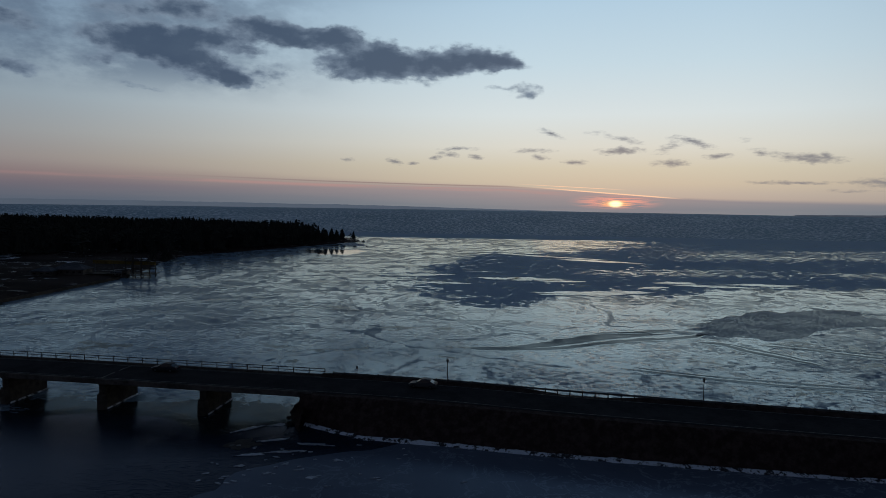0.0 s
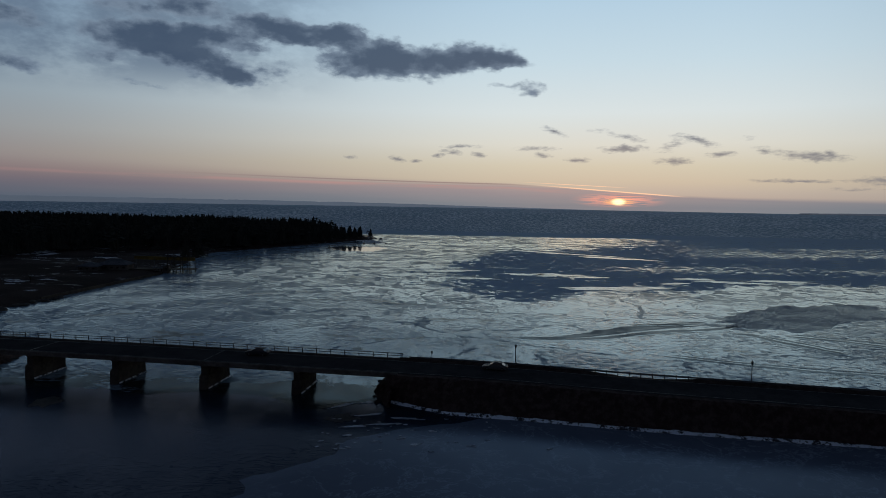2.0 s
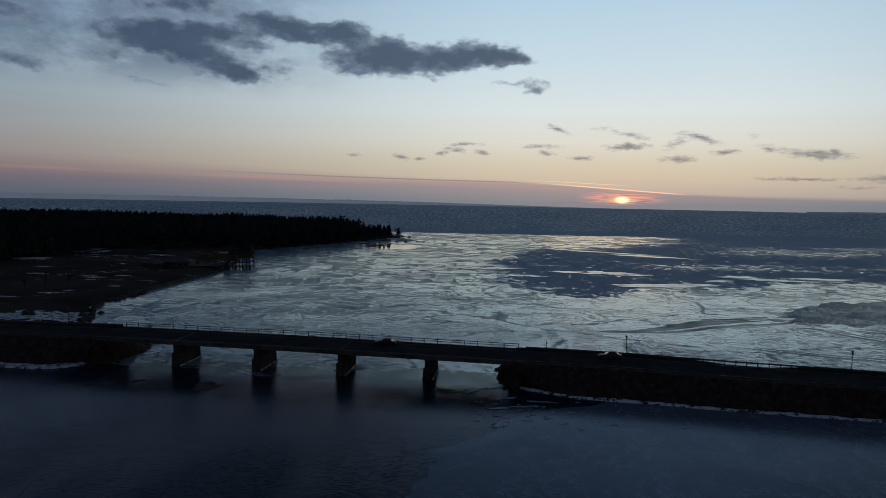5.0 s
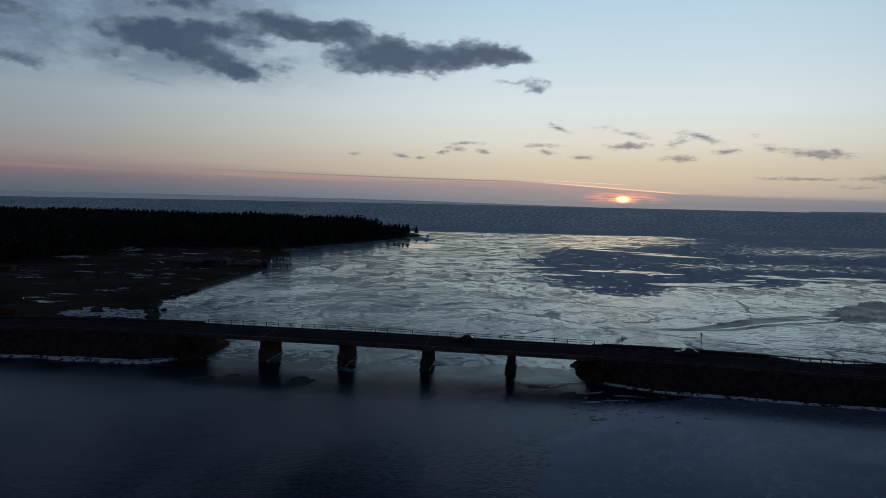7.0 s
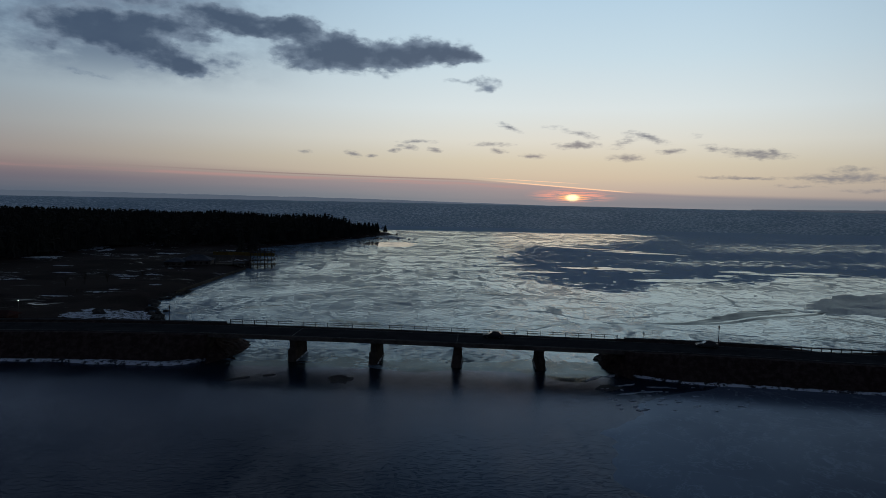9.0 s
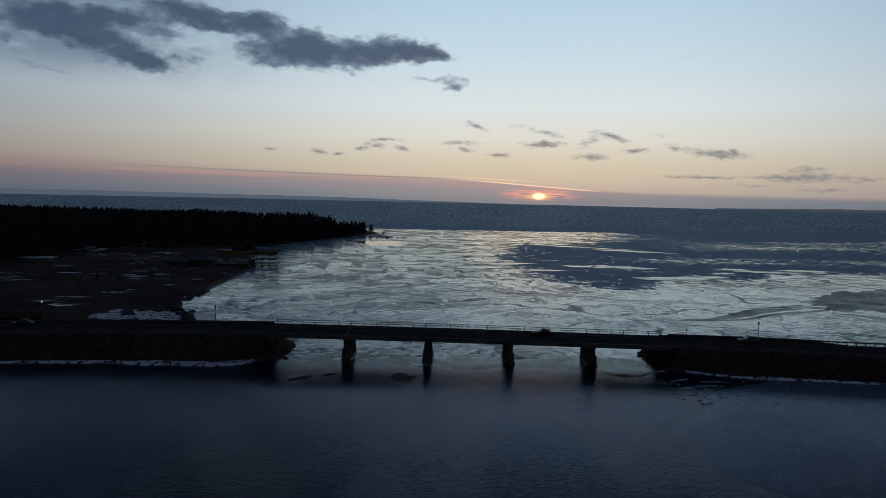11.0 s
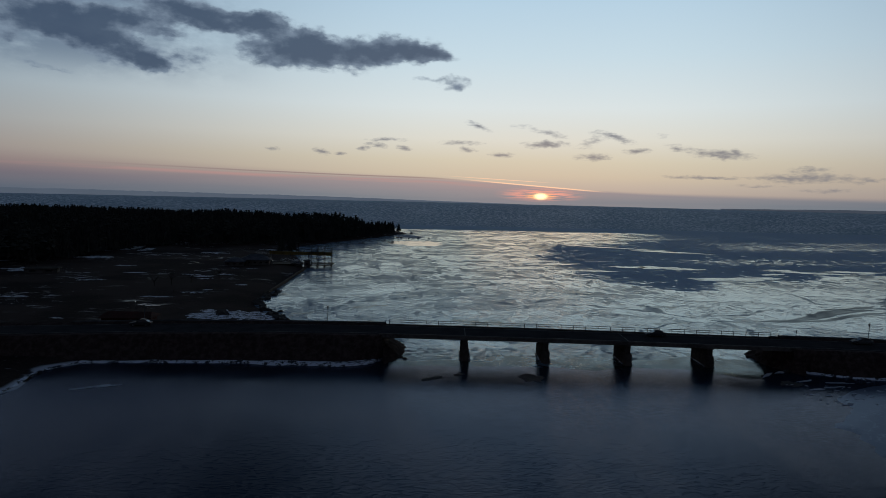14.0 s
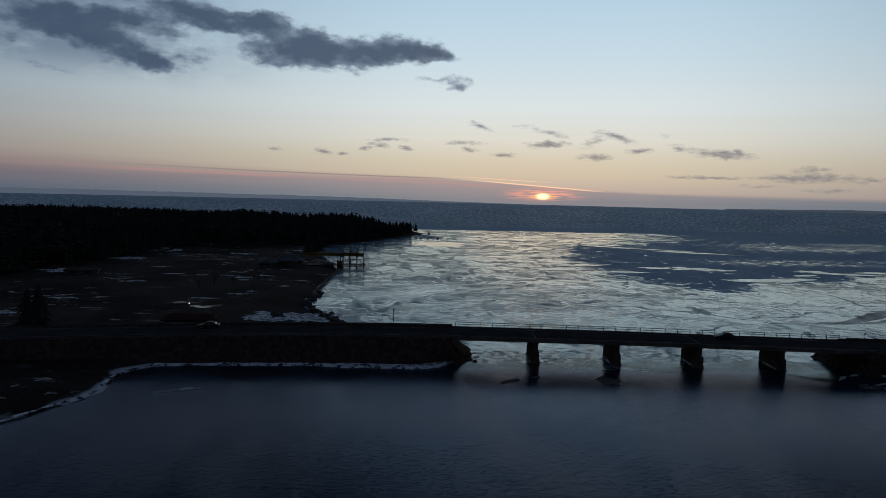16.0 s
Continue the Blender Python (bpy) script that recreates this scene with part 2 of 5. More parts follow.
    sky = t.vec("MULTIPLY", sky, (0.99, 1.0, 1.03))
    back = t.node("ShaderNodeBackground")
    t.put(back.inputs["Color"], sky)
    back.inputs["Strength"].default_value = 1.0
    t.tree.links.new(back.outputs[0], t.node("ShaderNodeOutputWorld").inputs[0])


make_world()
sun = new("sun", bpy.data.lights.new("sun", "SUN"))
sun.data.energy, sun.data.angle, sun.data.color = 0.02, radians(14.0), (1.0, 0.55, 0.3)
sun.matrix_world = look((0, 0, 50), (-math.sin(radians(SUN_AZIMUTH)) * 100, -math.cos(radians(SUN_AZIMUTH)) * 100, 50 - 1.2))


# ---------------------------------------------------------------- materials
def shader(name, build):
    """A material from the Principled inputs that build(tree, position) gives; "dull" is the share of a matt layer of colour "matt".
    With "tint" the body is matt and its clear surface mirrors in that colour."""
    m = bpy.data.materials.new(name)
    m.use_nodes = True
    t = Tree(m.node_tree)
    given = build(t, t.node("ShaderNodeNewGeometry").outputs["Position"])
    dull, matt, tint = given.pop("dull", None), given.pop("matt", None), given.pop("tint", None)
    if tint is not None:
        body, gloss, share, clear = t.node("ShaderNodeBsdfDiffuse"), t.node("ShaderNodeBsdfGlossy"), t.node("ShaderNodeFresnel"), t.node("ShaderNodeMixShader")
        t.put(body.inputs["Color"], given["Base Color"]), t.put(gloss.inputs["Color"], tint)
        t.put(gloss.inputs["Roughness"], given["Roughness"]), t.put(share.inputs["IOR"], given["IOR"])
        if "Normal" in given:
            for n in (body, gloss, share):
                t.put(n.inputs["Normal"], given["Normal"])
        t.put(clear.inputs[0], share.outputs[0]), t.put(clear.inputs[1], body.outputs[0]), t.put(clear.inputs[2], gloss.outputs[0])
        out = clear.outputs[0]
    else:
        bsdf = t.node("ShaderNodeBsdfPrincipled")
        for key, value in given.items():
            t.put(bsdf.inputs[key], value)
        out = bsdf.outputs[0]
    if dull is not None:
        flat, blend = t.node("ShaderNodeBsdfDiffuse"), t.node("ShaderNodeMixShader")
        t.put(flat.inputs["Color"], matt)
        t.put(blend.inputs[0], dull), t.put(blend.inputs[1], out), t.put(blend.inputs[2], flat.outputs[0])
        out = blend.outputs[0]
    t.tree.links.new(out, t.node("ShaderNodeOutputMaterial").inputs[0])
    return m


def worn(name, dark, light, scale, rough=0.85, bump=0.3, depth=0.02, spec=0.3, metal=0.0):
    """A weathered surface: two scales of blotches and a fine relief."""
    def build(t, p):
        big, fine = t.noise(p, scale * 0.12, 4), t.noise(p, scale, 6, 0.65)
        f = t.math("ADD", t.math("MULTIPLY", big, 0.55), t.math("MULTIPLY", fine, 0.45))
        return {"Base Color": t.mix(t.step(f, 0.35, 0.65), dark, light), "Roughness": t.lerp(fine, rough - 0.12, min(rough + 0.1, 1.0)),
                "Metallic": metal, "Specular IOR Level": spec, "Normal": t.bump(fine, bump, depth)}
    return shader(name, build)


LEAD_SOUTH = [(-60, 290), (-38, 266), (-19, 263), (-7, 258), (3.6, 245), (10, 226), (20, 223), (31, 232), (44, 240), (52, 250), (66, 257), (85, 268),
              (95, 258), (104, 257), (118, 277), (140, 293), (181, 290), (260, 300), (400, 330)]
LEAD_NORTH = [(-60, 294), (-47, 304), (-31, 316), (-20, 345), (-3, 366), (9, 397), (29, 460), (65, 480), (94, 495), (125, 550), (168, 612), (217, 690),
              (260, 790), (400, 890)]


ICE_IOR = 1.95


def build_ice(t, p):
    """Bay ice: wet pale plates parted by ragged cracks, grey flow bands, churned crumbs, and a slate-blue refrozen lead open to the sea."""
    x, y, z = t.split(p)
    half = (0.5, 0.5, 0.5)
    w1 = t.vec("SCALE", t.vec("SUBTRACT", t.noise(p, 0.014, 3, colour=True), half), scale=75.0)
    w2 = t.vec("SCALE", t.vec("SUBTRACT", t.noise(p, 0.07, 6, 0.62, colour=True), half), scale=13.0)
    w3 = t.vec("SCALE", t.vec("SUBTRACT", t.noise(p, 0.45, 4, 0.65, colour=True), half), scale=3.2)
    q = t.vec("ADD", t.vec("ADD", p, t.vec("SCALE", w1, scale=0.6)), w2)
    far = t.step(y, 200.0, 560.0)

    # the lead with its ragged edges; streaks and crumbs of pale ice frozen into it
    edge = t.vec("ADD", p, t.vec("ADD", t.vec("SCALE", w1, scale=0.30), t.vec("SCALE", w2, scale=1.3)))
    ex, ey, ez = t.split(edge)
    over = t.math("SUBTRACT", ey, profile(t, ex, 200, 350, LEAD_SOUTH))
    under = t.math("MULTIPLY", t.math("SUBTRACT", profile(t, ex, 200, 900, LEAD_NORTH), ey), 0.45)
    inside = t.math("MINIMUM", t.math("MINIMUM", over, under), t.math("MULTIPLY", t.math("ADD", ex, 8.0), 0.42))
    rag = t.math("SUBTRACT", t.noise(t.vec("ADD", t.vec("MULTIPLY", q, (0.85, 1.0, 1.0)), w3), 0.050, 10, 0.74), 0.5)
    inside = t.math("ADD", inside, t.math("MULTIPLY", rag, t.lerp(far, 70.0, 150.0)))
    lead = t.step(inside, -1.0, 1.5)
    shelf = t.math("ADD", y, t.math("MULTIPLY", t.split(w1)[1], 0.5))
    rim = t.step(shelf, 672.0, 690.0)
    lead = t.math("MAXIMUM", lead, rim)
    specks = t.noise(t.vec("ADD", t.vec("MULTIPLY", p, (1.0, 0.9, 1.0)), w3), 0.20, 7, 0.72)
    belt = t.math("MULTIPLY", t.step(t.math("ABSOLUTE", t.math("SUBTRACT", y, 352.0)), 34.0, 6.0), t.step(x, 62.0, 95.0))
    belt2 = t.math("MULTIPLY", t.step(t.math("ABSOLUTE", t.math("SUBTRACT", t.math("SUBTRACT", y, t.math("MULTIPLY", x, 0.12)), 465.0)), 85.0, 30.0), t.step(x, 120.0, 210.0))
    belt3 = t.math("MULTIPLY", t.step(t.math("ABSOLUTE", t.math("SUBTRACT", y, 590.0)), 70.0, 20.0), t.step(x, 260.0, 120.0))
    drift = t.step(t.noise(t.vec("MULTIPLY", q, (0.55, 1.0, 1.0)), 0.020, 5, 0.6), 0.54, 0.66)
    gate = t.math("MAXIMUM", t.math("MAXIMUM", belt, t.math("MULTIPLY", belt2, 0.9)), t.math("MAXIMUM", belt3, t.math("MULTIPLY", drift, 0.35)))
    gate = t.math("MULTIPLY", gate, t.step(t.noise(p, 0.016, 4, 0.6), 0.34, 0.58, 0.3, 1.0))
    gate = t.math("MAXIMUM", gate, t.step(inside, 16.0, 0.0, 0.0, 0.7))
    crumbs = t.math("MULTIPLY", t.step(t.math("ADD", specks, t.math("MULTIPLY", gate, 0.12)), 0.605, 0.622), t.step(shelf, 676.0, 660.0))
    lead = t.math("MULTIPLY", lead, t.math("SUBTRACT", 1.0, crumbs))

    # streaky mix of shining and duller ice; smoother plates in the middle of the bay
    m1 = t.noise(q, 0.021, 8, 0.66)
    streak = t.noise(t.vec("ADD", t.vec("MULTIPLY", q, (1.0, 0.9, 1.0)), w3), 0.034, 11, 0.70)
    blotch = t.noise(t.vec("ADD", t.vec("MULTIPLY", p, (1.1, 0.9, 1.0)), w2), 0.12, 9, 0.72)
    smooth = t.math("MULTIPLY", t.step(x, -45.0, 5.0), t.step(y, 285.0, 225.0))
    smooth = t.math("MULTIPLY", smooth, t.step(t.noise(t.vec("MULTIPLY", q, (0.6, 1.0, 1.0)), 0.017, 5, 0.6), 0.58, 0.46, 0.15, 1.0))
    smooth = t.math("MULTIPLY", smooth, t.step(y, 128.0, 150.0, 0.2, 1.0))
    tone = t.noise(q, 0.012, 7, 0.64)
    mixed = t.math("ADD", t.math("MULTIPLY", streak, 0.6), t.math("MULTIPLY", blotch, 0.4))
    west = t.step(x, 0.0, -110.0)
    mixed = t.math("ADD", mixed, t.math("MULTIPLY", west, 0.02))
    dull = t.math("ADD", t.math("MULTIPLY", t.step(mixed, 0.490, 0.503), 0.26), t.math("MULTIPLY", t.step(mixed, 0.535, 0.545), 0.32))
    calm = t.step(t.noise(t.vec("ADD", t.vec("MULTIPLY", q, (0.8, 1.0, 1.0)), (90.0, 40.0, 0.0)), 0.015, 7, 0.62), 0.495, 0.535)
    calm = t.math("MULTIPLY", calm, t.step(x, -120.0, -50.0, 0.7, 1.0))
    smooth = t.math("MAXIMUM", smooth, calm)
    dull = t.math("ADD", t.math("MULTIPLY", dull, t.lerp(smooth, t.lerp(t.step(y, 235.0, 165.0), 1.05, 0.75), 0.18)), t.math("MULTIPLY", t.step(tone, 0.49, 0.53), 0.07), clamp=True)
    ridge_n = t.step(t.noise(p, 0.045, 5, 0.65), 0.44, 0.52)
    raft = t.math("MULTIPLY", t.step(t.math("ABSOLUTE", t.math("SUBTRACT", mixed, 0.487)), t.lerp(far, 0.009, 0.014), 0.003), ridge_n)
    raft2 = t.math("MULTIPLY", t.step(t.math("ABSOLUTE", t.math("SUBTRACT", blotch, 0.455)), t.lerp(far, 0.016, 0.024), 0.005), t.math("SUBTRACT", 1.0, ridge_n))
    # ragged cracks between the plates and flow lines, broken along their length
    sheet = t.vec("MULTIPLY", t.vec("ADD", p, t.vec("ADD", t.vec("SCALE", w1, scale=0.5), t.vec("ADD", w2, w3))), (0.8, 1.0, 1.0))
    e1, e2 = t.cells(sheet, 0.019, "DISTANCE_TO_EDGE"), t.cells(sheet, 0.065, "DISTANCE_TO_EDGE")
    crack = t.math("MULTIPLY", t.step(e1, t.lerp(far, 0.022, 0.05), t.lerp(far, 0.006, 0.02)), t.step(blotch, 0.42, 0.52))
    crack = t.math("MAXIMUM", crack, t.math("MULTIPLY", t.step(e2, t.lerp(far, 0.05, 0.10), 0.012), t.math("MULTIPLY", t.step(m1, 0.54, 0.60), t.step(blotch, 0.42, 0.55))))
    b1 = t.noise(q, 0.017, 7, 0.64)
    l1 = t.math("MULTIPLY", t.step(t.math("ABSOLUTE", t.math("SUBTRACT", b1, 0.5)), 0.012, 0.002), t.step(streak, 0.46, 0.54))
    lines = t.math("MAXIMUM", t.math("MAXIMUM", crack, t.math("MULTIPLY", l1, 0.8)), t.math("MAXIMUM", t.math("MULTIPLY", raft, 0.9), t.math("MULTIPLY", raft2, t.lerp(smooth, 0.75, 0.3))))
    # fields of small dark flecks between smooth plates
    churn = t.step(t.noise(t.vec("MULTIPLY", q, (0.6, 1.0, 1.0)), 0.021, 5, 0.6), 0.48, 0.60)
    churn = t.math("MAXIMUM", churn, t.step(y, 160.0, 122.0, 0.0, 0.6))
    churn = t.math("MULTIPLY", churn, t.lerp(calm, 1.0, 0.25))
    flecks = t.noise(t.vec("ADD", t.vec("MULTIPLY", p, (1.1, 0.9, 1.0)), w3), 0.30, 7, 0.72)
    flecks = t.step(t.math("ADD", flecks, t.math("MULTIPLY", churn, 0.10)), 0.578, 0.598)
    chips = t.noise(t.vec("ADD", t.vec("MULTIPLY", p, (0.9, 1.0, 1.0)), w3), 0.62, 6, 0.70)
    chips = t.step(t.math("ADD", chips, t.math("MULTIPLY", churn, 0.11)), 0.60, 0.617)
    close = t.step(y, 235.0, 165.0)
    flecks = t.lerp(close, flecks, t.math("MAXIMUM", chips, t.math("MULTIPLY", flecks, 0.35)))
    broad = t.noise(t.vec("ADD", t.vec("MULTIPLY", p, (1.2, 0.8, 1.0)), t.vec("SCALE", w2, scale=0.4)), 0.085, 9, 0.72)
    broad = t.math("MULTIPLY", t.step(t.math("ADD", broad, t.math("MULTIPLY", churn, 0.04)), 0.545, 0.556), t.step(y, 200.0, 270.0))
    flecks = t.math("MAXIMUM", t.math("MULTIPLY", flecks, t.step(y, 420.0, 250.0)), broad)
    dull = t.math("MAXIMUM", dull, t.math("MULTIPLY", flecks, 0.78))
    dull = t.math("MAXIMUM", dull, t.math("MULTIPLY", lines, 0.85))
    grain = t.noise(t.vec("ADD", t.vec("MULTIPLY", p, (0.7, 1.0, 1.0)), w3), 0.8, 7, 0.8)
    dull = t.math("ADD", dull, t.math("MULTIPLY", t.math("SUBTRACT", t.step(grain, 0.45, 0.55), 0.42), t.math("MULTIPLY", t.lerp(smooth, 0.5, 0.15), t.lerp(far, 1.0, 0.3))), clamp=True)
    dull = t.lerp(lead, dull, t.step(grain, 0.40, 0.62, 0.84, 0.96))
    # broken, half-open ice along its southern margin under the bridge
    depth = t.math("SUBTRACT", y, t.math("SUBTRACT", 108.9, t.math("MULTIPLY", x, 0.055)))
    open_n = t.math("ADD", t.noise(t.vec("ADD", t.vec("MULTIPLY", p, (0.6, 1.0, 1.0)), w2), 0.085, 7, 0.66), t.step(depth, 10.0, -2.0, 0.0, 0.24))
    brash = t.step(open_n, 0.60, 0.63)
    dull = t.lerp(brash, dull, t.step(blotch, 0.40, 0.6, 0.52, 0.30))
    matt = t.mix(lead, t.mix(tone, (0.14, 0.20, 0.28), (0.20, 0.275, 0.36)), t.mix(tone, (0.27, 0.37, 0.51), (0.35, 0.45, 0.58)))
    relief = t.math("ADD", t.math("MULTIPLY", t.noise(p, 0.22, 4, 0.6), 0.6), t.math("MULTIPLY", t.math("MAXIMUM", lines, flecks), -0.5))
    return {"Base Color": t.mix(brash, t.mix(tone, (0.10, 0.145, 0.19), (0.155, 0.205, 0.25)), (0.012, 0.016, 0.02)), "Roughness": t.lerp(lead, t.lerp(tone, 0.10, 0.17), 0.5),
            "tint": (0.85, 0.97, 1.0), "IOR": t.lerp(brash, ICE_IOR, 1.33), "Normal": t.bump(relief, 0.3, 0.06),
            "dull": dull, "matt": t.mix(brash, matt, (0.012, 0.016, 0.022))}


def build_skim(t, p):
    """Thin dark ice in the lee of the causeway."""
    w = t.vec("ADD", p, t.vec("SCALE", t.noise(p, 0.06, 4, colour=True), scale=16.0))
    deep = rim_fade(t, p, 0.05, 0.02, 0.3, 0.5)
    n = t.step(t.noise(t.vec("MULTIPLY", w, (0.7, 1.3, 1.0)), 0.11, 7, 0.68), 0.38, 0.66)
    veins = t.step(t.math("ABSOLUTE", t.math("SUBTRACT", t.noise(w, 0.11, 6, 0.7), 0.5)), 0.018, 0.0)
    flecks = t.math("MAXIMUM", t.step(t.noise(w, 0.45, 6, 0.78), 0.60, 0.65), veins)
    fine = t.noise(p, 1.2, 5, 0.65)
    return {"Base Color": (0.07, 0.085, 0.115), "Roughness": 0.2, "tint": (0.72, 0.82, 1.0), "IOR": 1.33, "Normal": t.bump(fine, 0.15, 0.03),
            "dull": t.math("ADD", 0.34, t.math("MULTIPLY", deep, t.lerp(n, 0.06, 0.26))),
            "matt": t.mix(t.math("MULTIPLY", flecks, deep), (0.15, 0.175, 0.235), (0.34, 0.39, 0.47))}


def pale_ice(t, p, dark, matt):
    """Bay ice whose share dark is covered by something duller."""
    tone = t.noise(p, 0.05, 5, 0.65)
    fine = t.noise(p, 0.9, 5, 0.7)
    return {"Base Color": (0.05, 0.065, 0.075), "Roughness": 0.14, "tint": (0.85, 0.97, 1.0), "IOR": ICE_IOR, "Normal": t.bump(fine, 0.1, 0.03),
            "dull": t.math("ADD", t.math("MULTIPLY", t.step(tone, 0.40, 0.65), 0.25), dark, clamp=True), "matt": matt}


def build_glaze(t, p):
    """Smooth glazed ice, polished by melt water."""
    n = t.noise(p, 0.12, 5, 0.65)
    return {"Base Color": (0.05, 0.06, 0.07), "Roughness": t.lerp(n, 0.02, 0.10), "Specular IOR Level": 0.5, "IOR": 1.5,
            "dull": t.math("MULTIPLY", t.step(n, 0.5, 0.66), 0.3), "matt": (0.30, 0.36, 0.42)}


def rim_fade(t, p, scale, lo, hi, weight):
    """Grows from a ragged rim towards the middle of a strip or slab."""
    depth = t.node("ShaderNodeAttribute")
    depth.attribute_name = "core"
    core = depth.outputs["Fac"]
    n = t.noise(p, scale, 6, 0.7)
    return t.step(t.math("ADD", core, t.math("MULTIPLY", t.math("SUBTRACT", n, 0.5), weight)), lo, hi)


def build_pool(t, p):
    """Wind-ruffled melt water."""
    w = t.noise(t.vec("MULTIPLY", p, (1.6, 0.8, 1.0)), 0.85, 4, 0.7)
    dark = t.math("MULTIPLY", rim_fade(t, p, 0.12, 0.03, 0.14, 0.35), t.lerp(t.step(w, 0.47, 0.56), 0.92, 0.50))
    return pale_ice(t, p, dark, (0.25, 0.29, 0.35))


def build_lead_line(t, p):
    """Dark wet seam in the ice."""
    dark = t.math("MULTIPLY", rim_fade(t, p, 0.5, 0.15, 0.6, 1.0), 0.68)
    return pale_ice(t, p, dark, (0.10, 0.13, 0.165))


def build_water(t, p):
    """Open water: calm and rippled near the bridge, a wind sea beyond the ice."""
    x, y, z = t.split(p)
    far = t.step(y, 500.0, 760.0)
    ripple = t.noise(t.vec("MULTIPLY", p, (0.7, 1.5, 1.0)), 1.5, 5, 0.72)
    # sheen of small ripples, painted as a varying share of the matt layer
    chop_sheen = t.step(t.noise(t.vec("MULTIPLY", t.vec("ADD", p, t.vec("SCALE", t.noise(p, 0.05, 3, colour=True), scale=8.0)), (0.7, 2.0, 1.0)), 1.3, 5, 0.70), 0.40, 0.62, -0.13, 0.13)
    patch = t.step(t.noise(t.vec("MULTIPLY", p, (1.6, 0.6, 1.0)), 0.03, 4), 0.42, 0.6)
    # wave trains whose groups grow with the distance from the mouth of the bay; their glints are painted as paler
    # crests
    bearing = t.math("ARCTAN2", x, y)
    swell = t.noise(t.join(t.math("MULTIPLY", bearing, 190.0), t.math("DIVIDE", 33000.0, t.math("MAXIMUM", y, 50.0))), 1.0, 5, 0.80)
    gust = t.noise(t.join(t.math("MULTIPLY", bearing, 9.0), t.math("DIVIDE", 2600.0, t.math("MAXIMUM", y, 50.0))), 1.0, 3, 0.6)
    crest_glint = t.step(t.math("ADD", swell, t.math("MULTIPLY", t.math("SUBTRACT", gust, 0.5), 0.14)), 0.485, 0.565)
    crest_glint = t.lerp(t.step(y, 1400.0, 4200.0, 0.0, 0.7), crest_glint, 0.35)
    h = t.lerp(far, t.math("MULTIPLY", ripple, t.lerp(patch, 0.08, 0.20)), 0.0)
    # beyond the ice the sky's reflection is painted as pale bluish matt colour
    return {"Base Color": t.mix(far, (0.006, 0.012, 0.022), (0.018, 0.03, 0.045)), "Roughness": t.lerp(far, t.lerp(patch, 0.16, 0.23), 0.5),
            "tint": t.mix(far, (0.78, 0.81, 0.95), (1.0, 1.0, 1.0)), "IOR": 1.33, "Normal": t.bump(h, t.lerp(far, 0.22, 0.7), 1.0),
            "dull": t.lerp(far, t.math("ADD", t.math("ADD", t.lerp(patch, 0.32, 0.20), t.step(x, -50.0, 10.0, 0.0, 0.10)), chop_sheen), t.lerp(crest_glint, 0.94, 0.66)),
            "matt": t.mix(far, (0.010, 0.024, 0.048), t.mix(crest_glint, (0.25, 0.36, 0.455), (0.54, 0.655, 0.745)))}


def build_land(t, p):
    """Winter grass and mud with streaks of old snow and melt-water puddles."""
    x, y, z = t.split(p)
    w = t.vec("ADD", p, t.vec("SCALE", t.noise(p, 0.06, 3, colour=True), scale=12.0))
    n = t.noise(t.vec("MULTIPLY", w, (0.5, 1.3, 1.0)), 0.20, 8, 0.74)
    snow = t.math("MULTIPLY", t.step(n, 0.575, 0.60), t.step(t.noise(p, 0.02, 3), 0.50, 0.60))
    pool_n = t.noise(t.vec("ADD", t.vec("MULTIPLY", w, (0.5, 1.0, 1.0)), (40.0, 0.0, 0.0)), 0.24, 7, 0.70)
    wet = t.math("MULTIPLY", t.step(pool_n, 0.585, 0.60), t.step(t.noise(p, 0.017, 3), 0.47, 0.60))
    shore = t.math("MULTIPLY", t.step(z, 0.45, 0.25), t.step(t.noise(p, 0.12, 5), 0.42, 0.55))
    snow = t.math("MAXIMUM", snow, t.math("MULTIPLY", shore, t.step(y, 150.0, 118.0)))
    fine = t.noise(p, 1.5, 6, 0.7)
    grass = t.mix(t.step(t.noise(p, 0.03, 4), 0.4, 0.6), (0.019, 0.0135, 0.013), (0.044, 0.032, 0.029))
    grass = t.mix(t.step(fine, 0.5, 0.75), grass, (0.068, 0.050, 0.044))
    return {"Base Color": t.mix(snow, grass, (0.50, 0.53, 0.58)), "Roughness": t.lerp(wet, 0.95, 0.12), "Specular IOR Level": t.lerp(wet, t.lerp(snow, 0.05, 0.3), 0.5), "IOR": 1.33,
            "Normal": t.bump(fine, t.lerp(wet, 0.6, 0.05), 0.15)}


def build_bank(t, p):
    """Causeway slope: dark rubble and dead grass."""
    fine = t.noise(p, 0.9, 6, 0.7)
    return {"Base Color": t.mix(t.step(fine, 0.4, 0.65), (0.036, 0.024, 0.022), (0.078, 0.054, 0.049)), "Roughness": 0.95,
            "Specular IOR Level": 0.08, "Normal": t.bump(fine, 0.8, 0.3)}


# Far land: aerial haze is painted on as a bluish glow of the surface.
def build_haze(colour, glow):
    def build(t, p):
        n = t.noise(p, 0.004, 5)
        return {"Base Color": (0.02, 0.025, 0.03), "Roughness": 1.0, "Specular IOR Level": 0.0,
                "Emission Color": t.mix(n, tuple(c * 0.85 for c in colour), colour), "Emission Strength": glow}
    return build


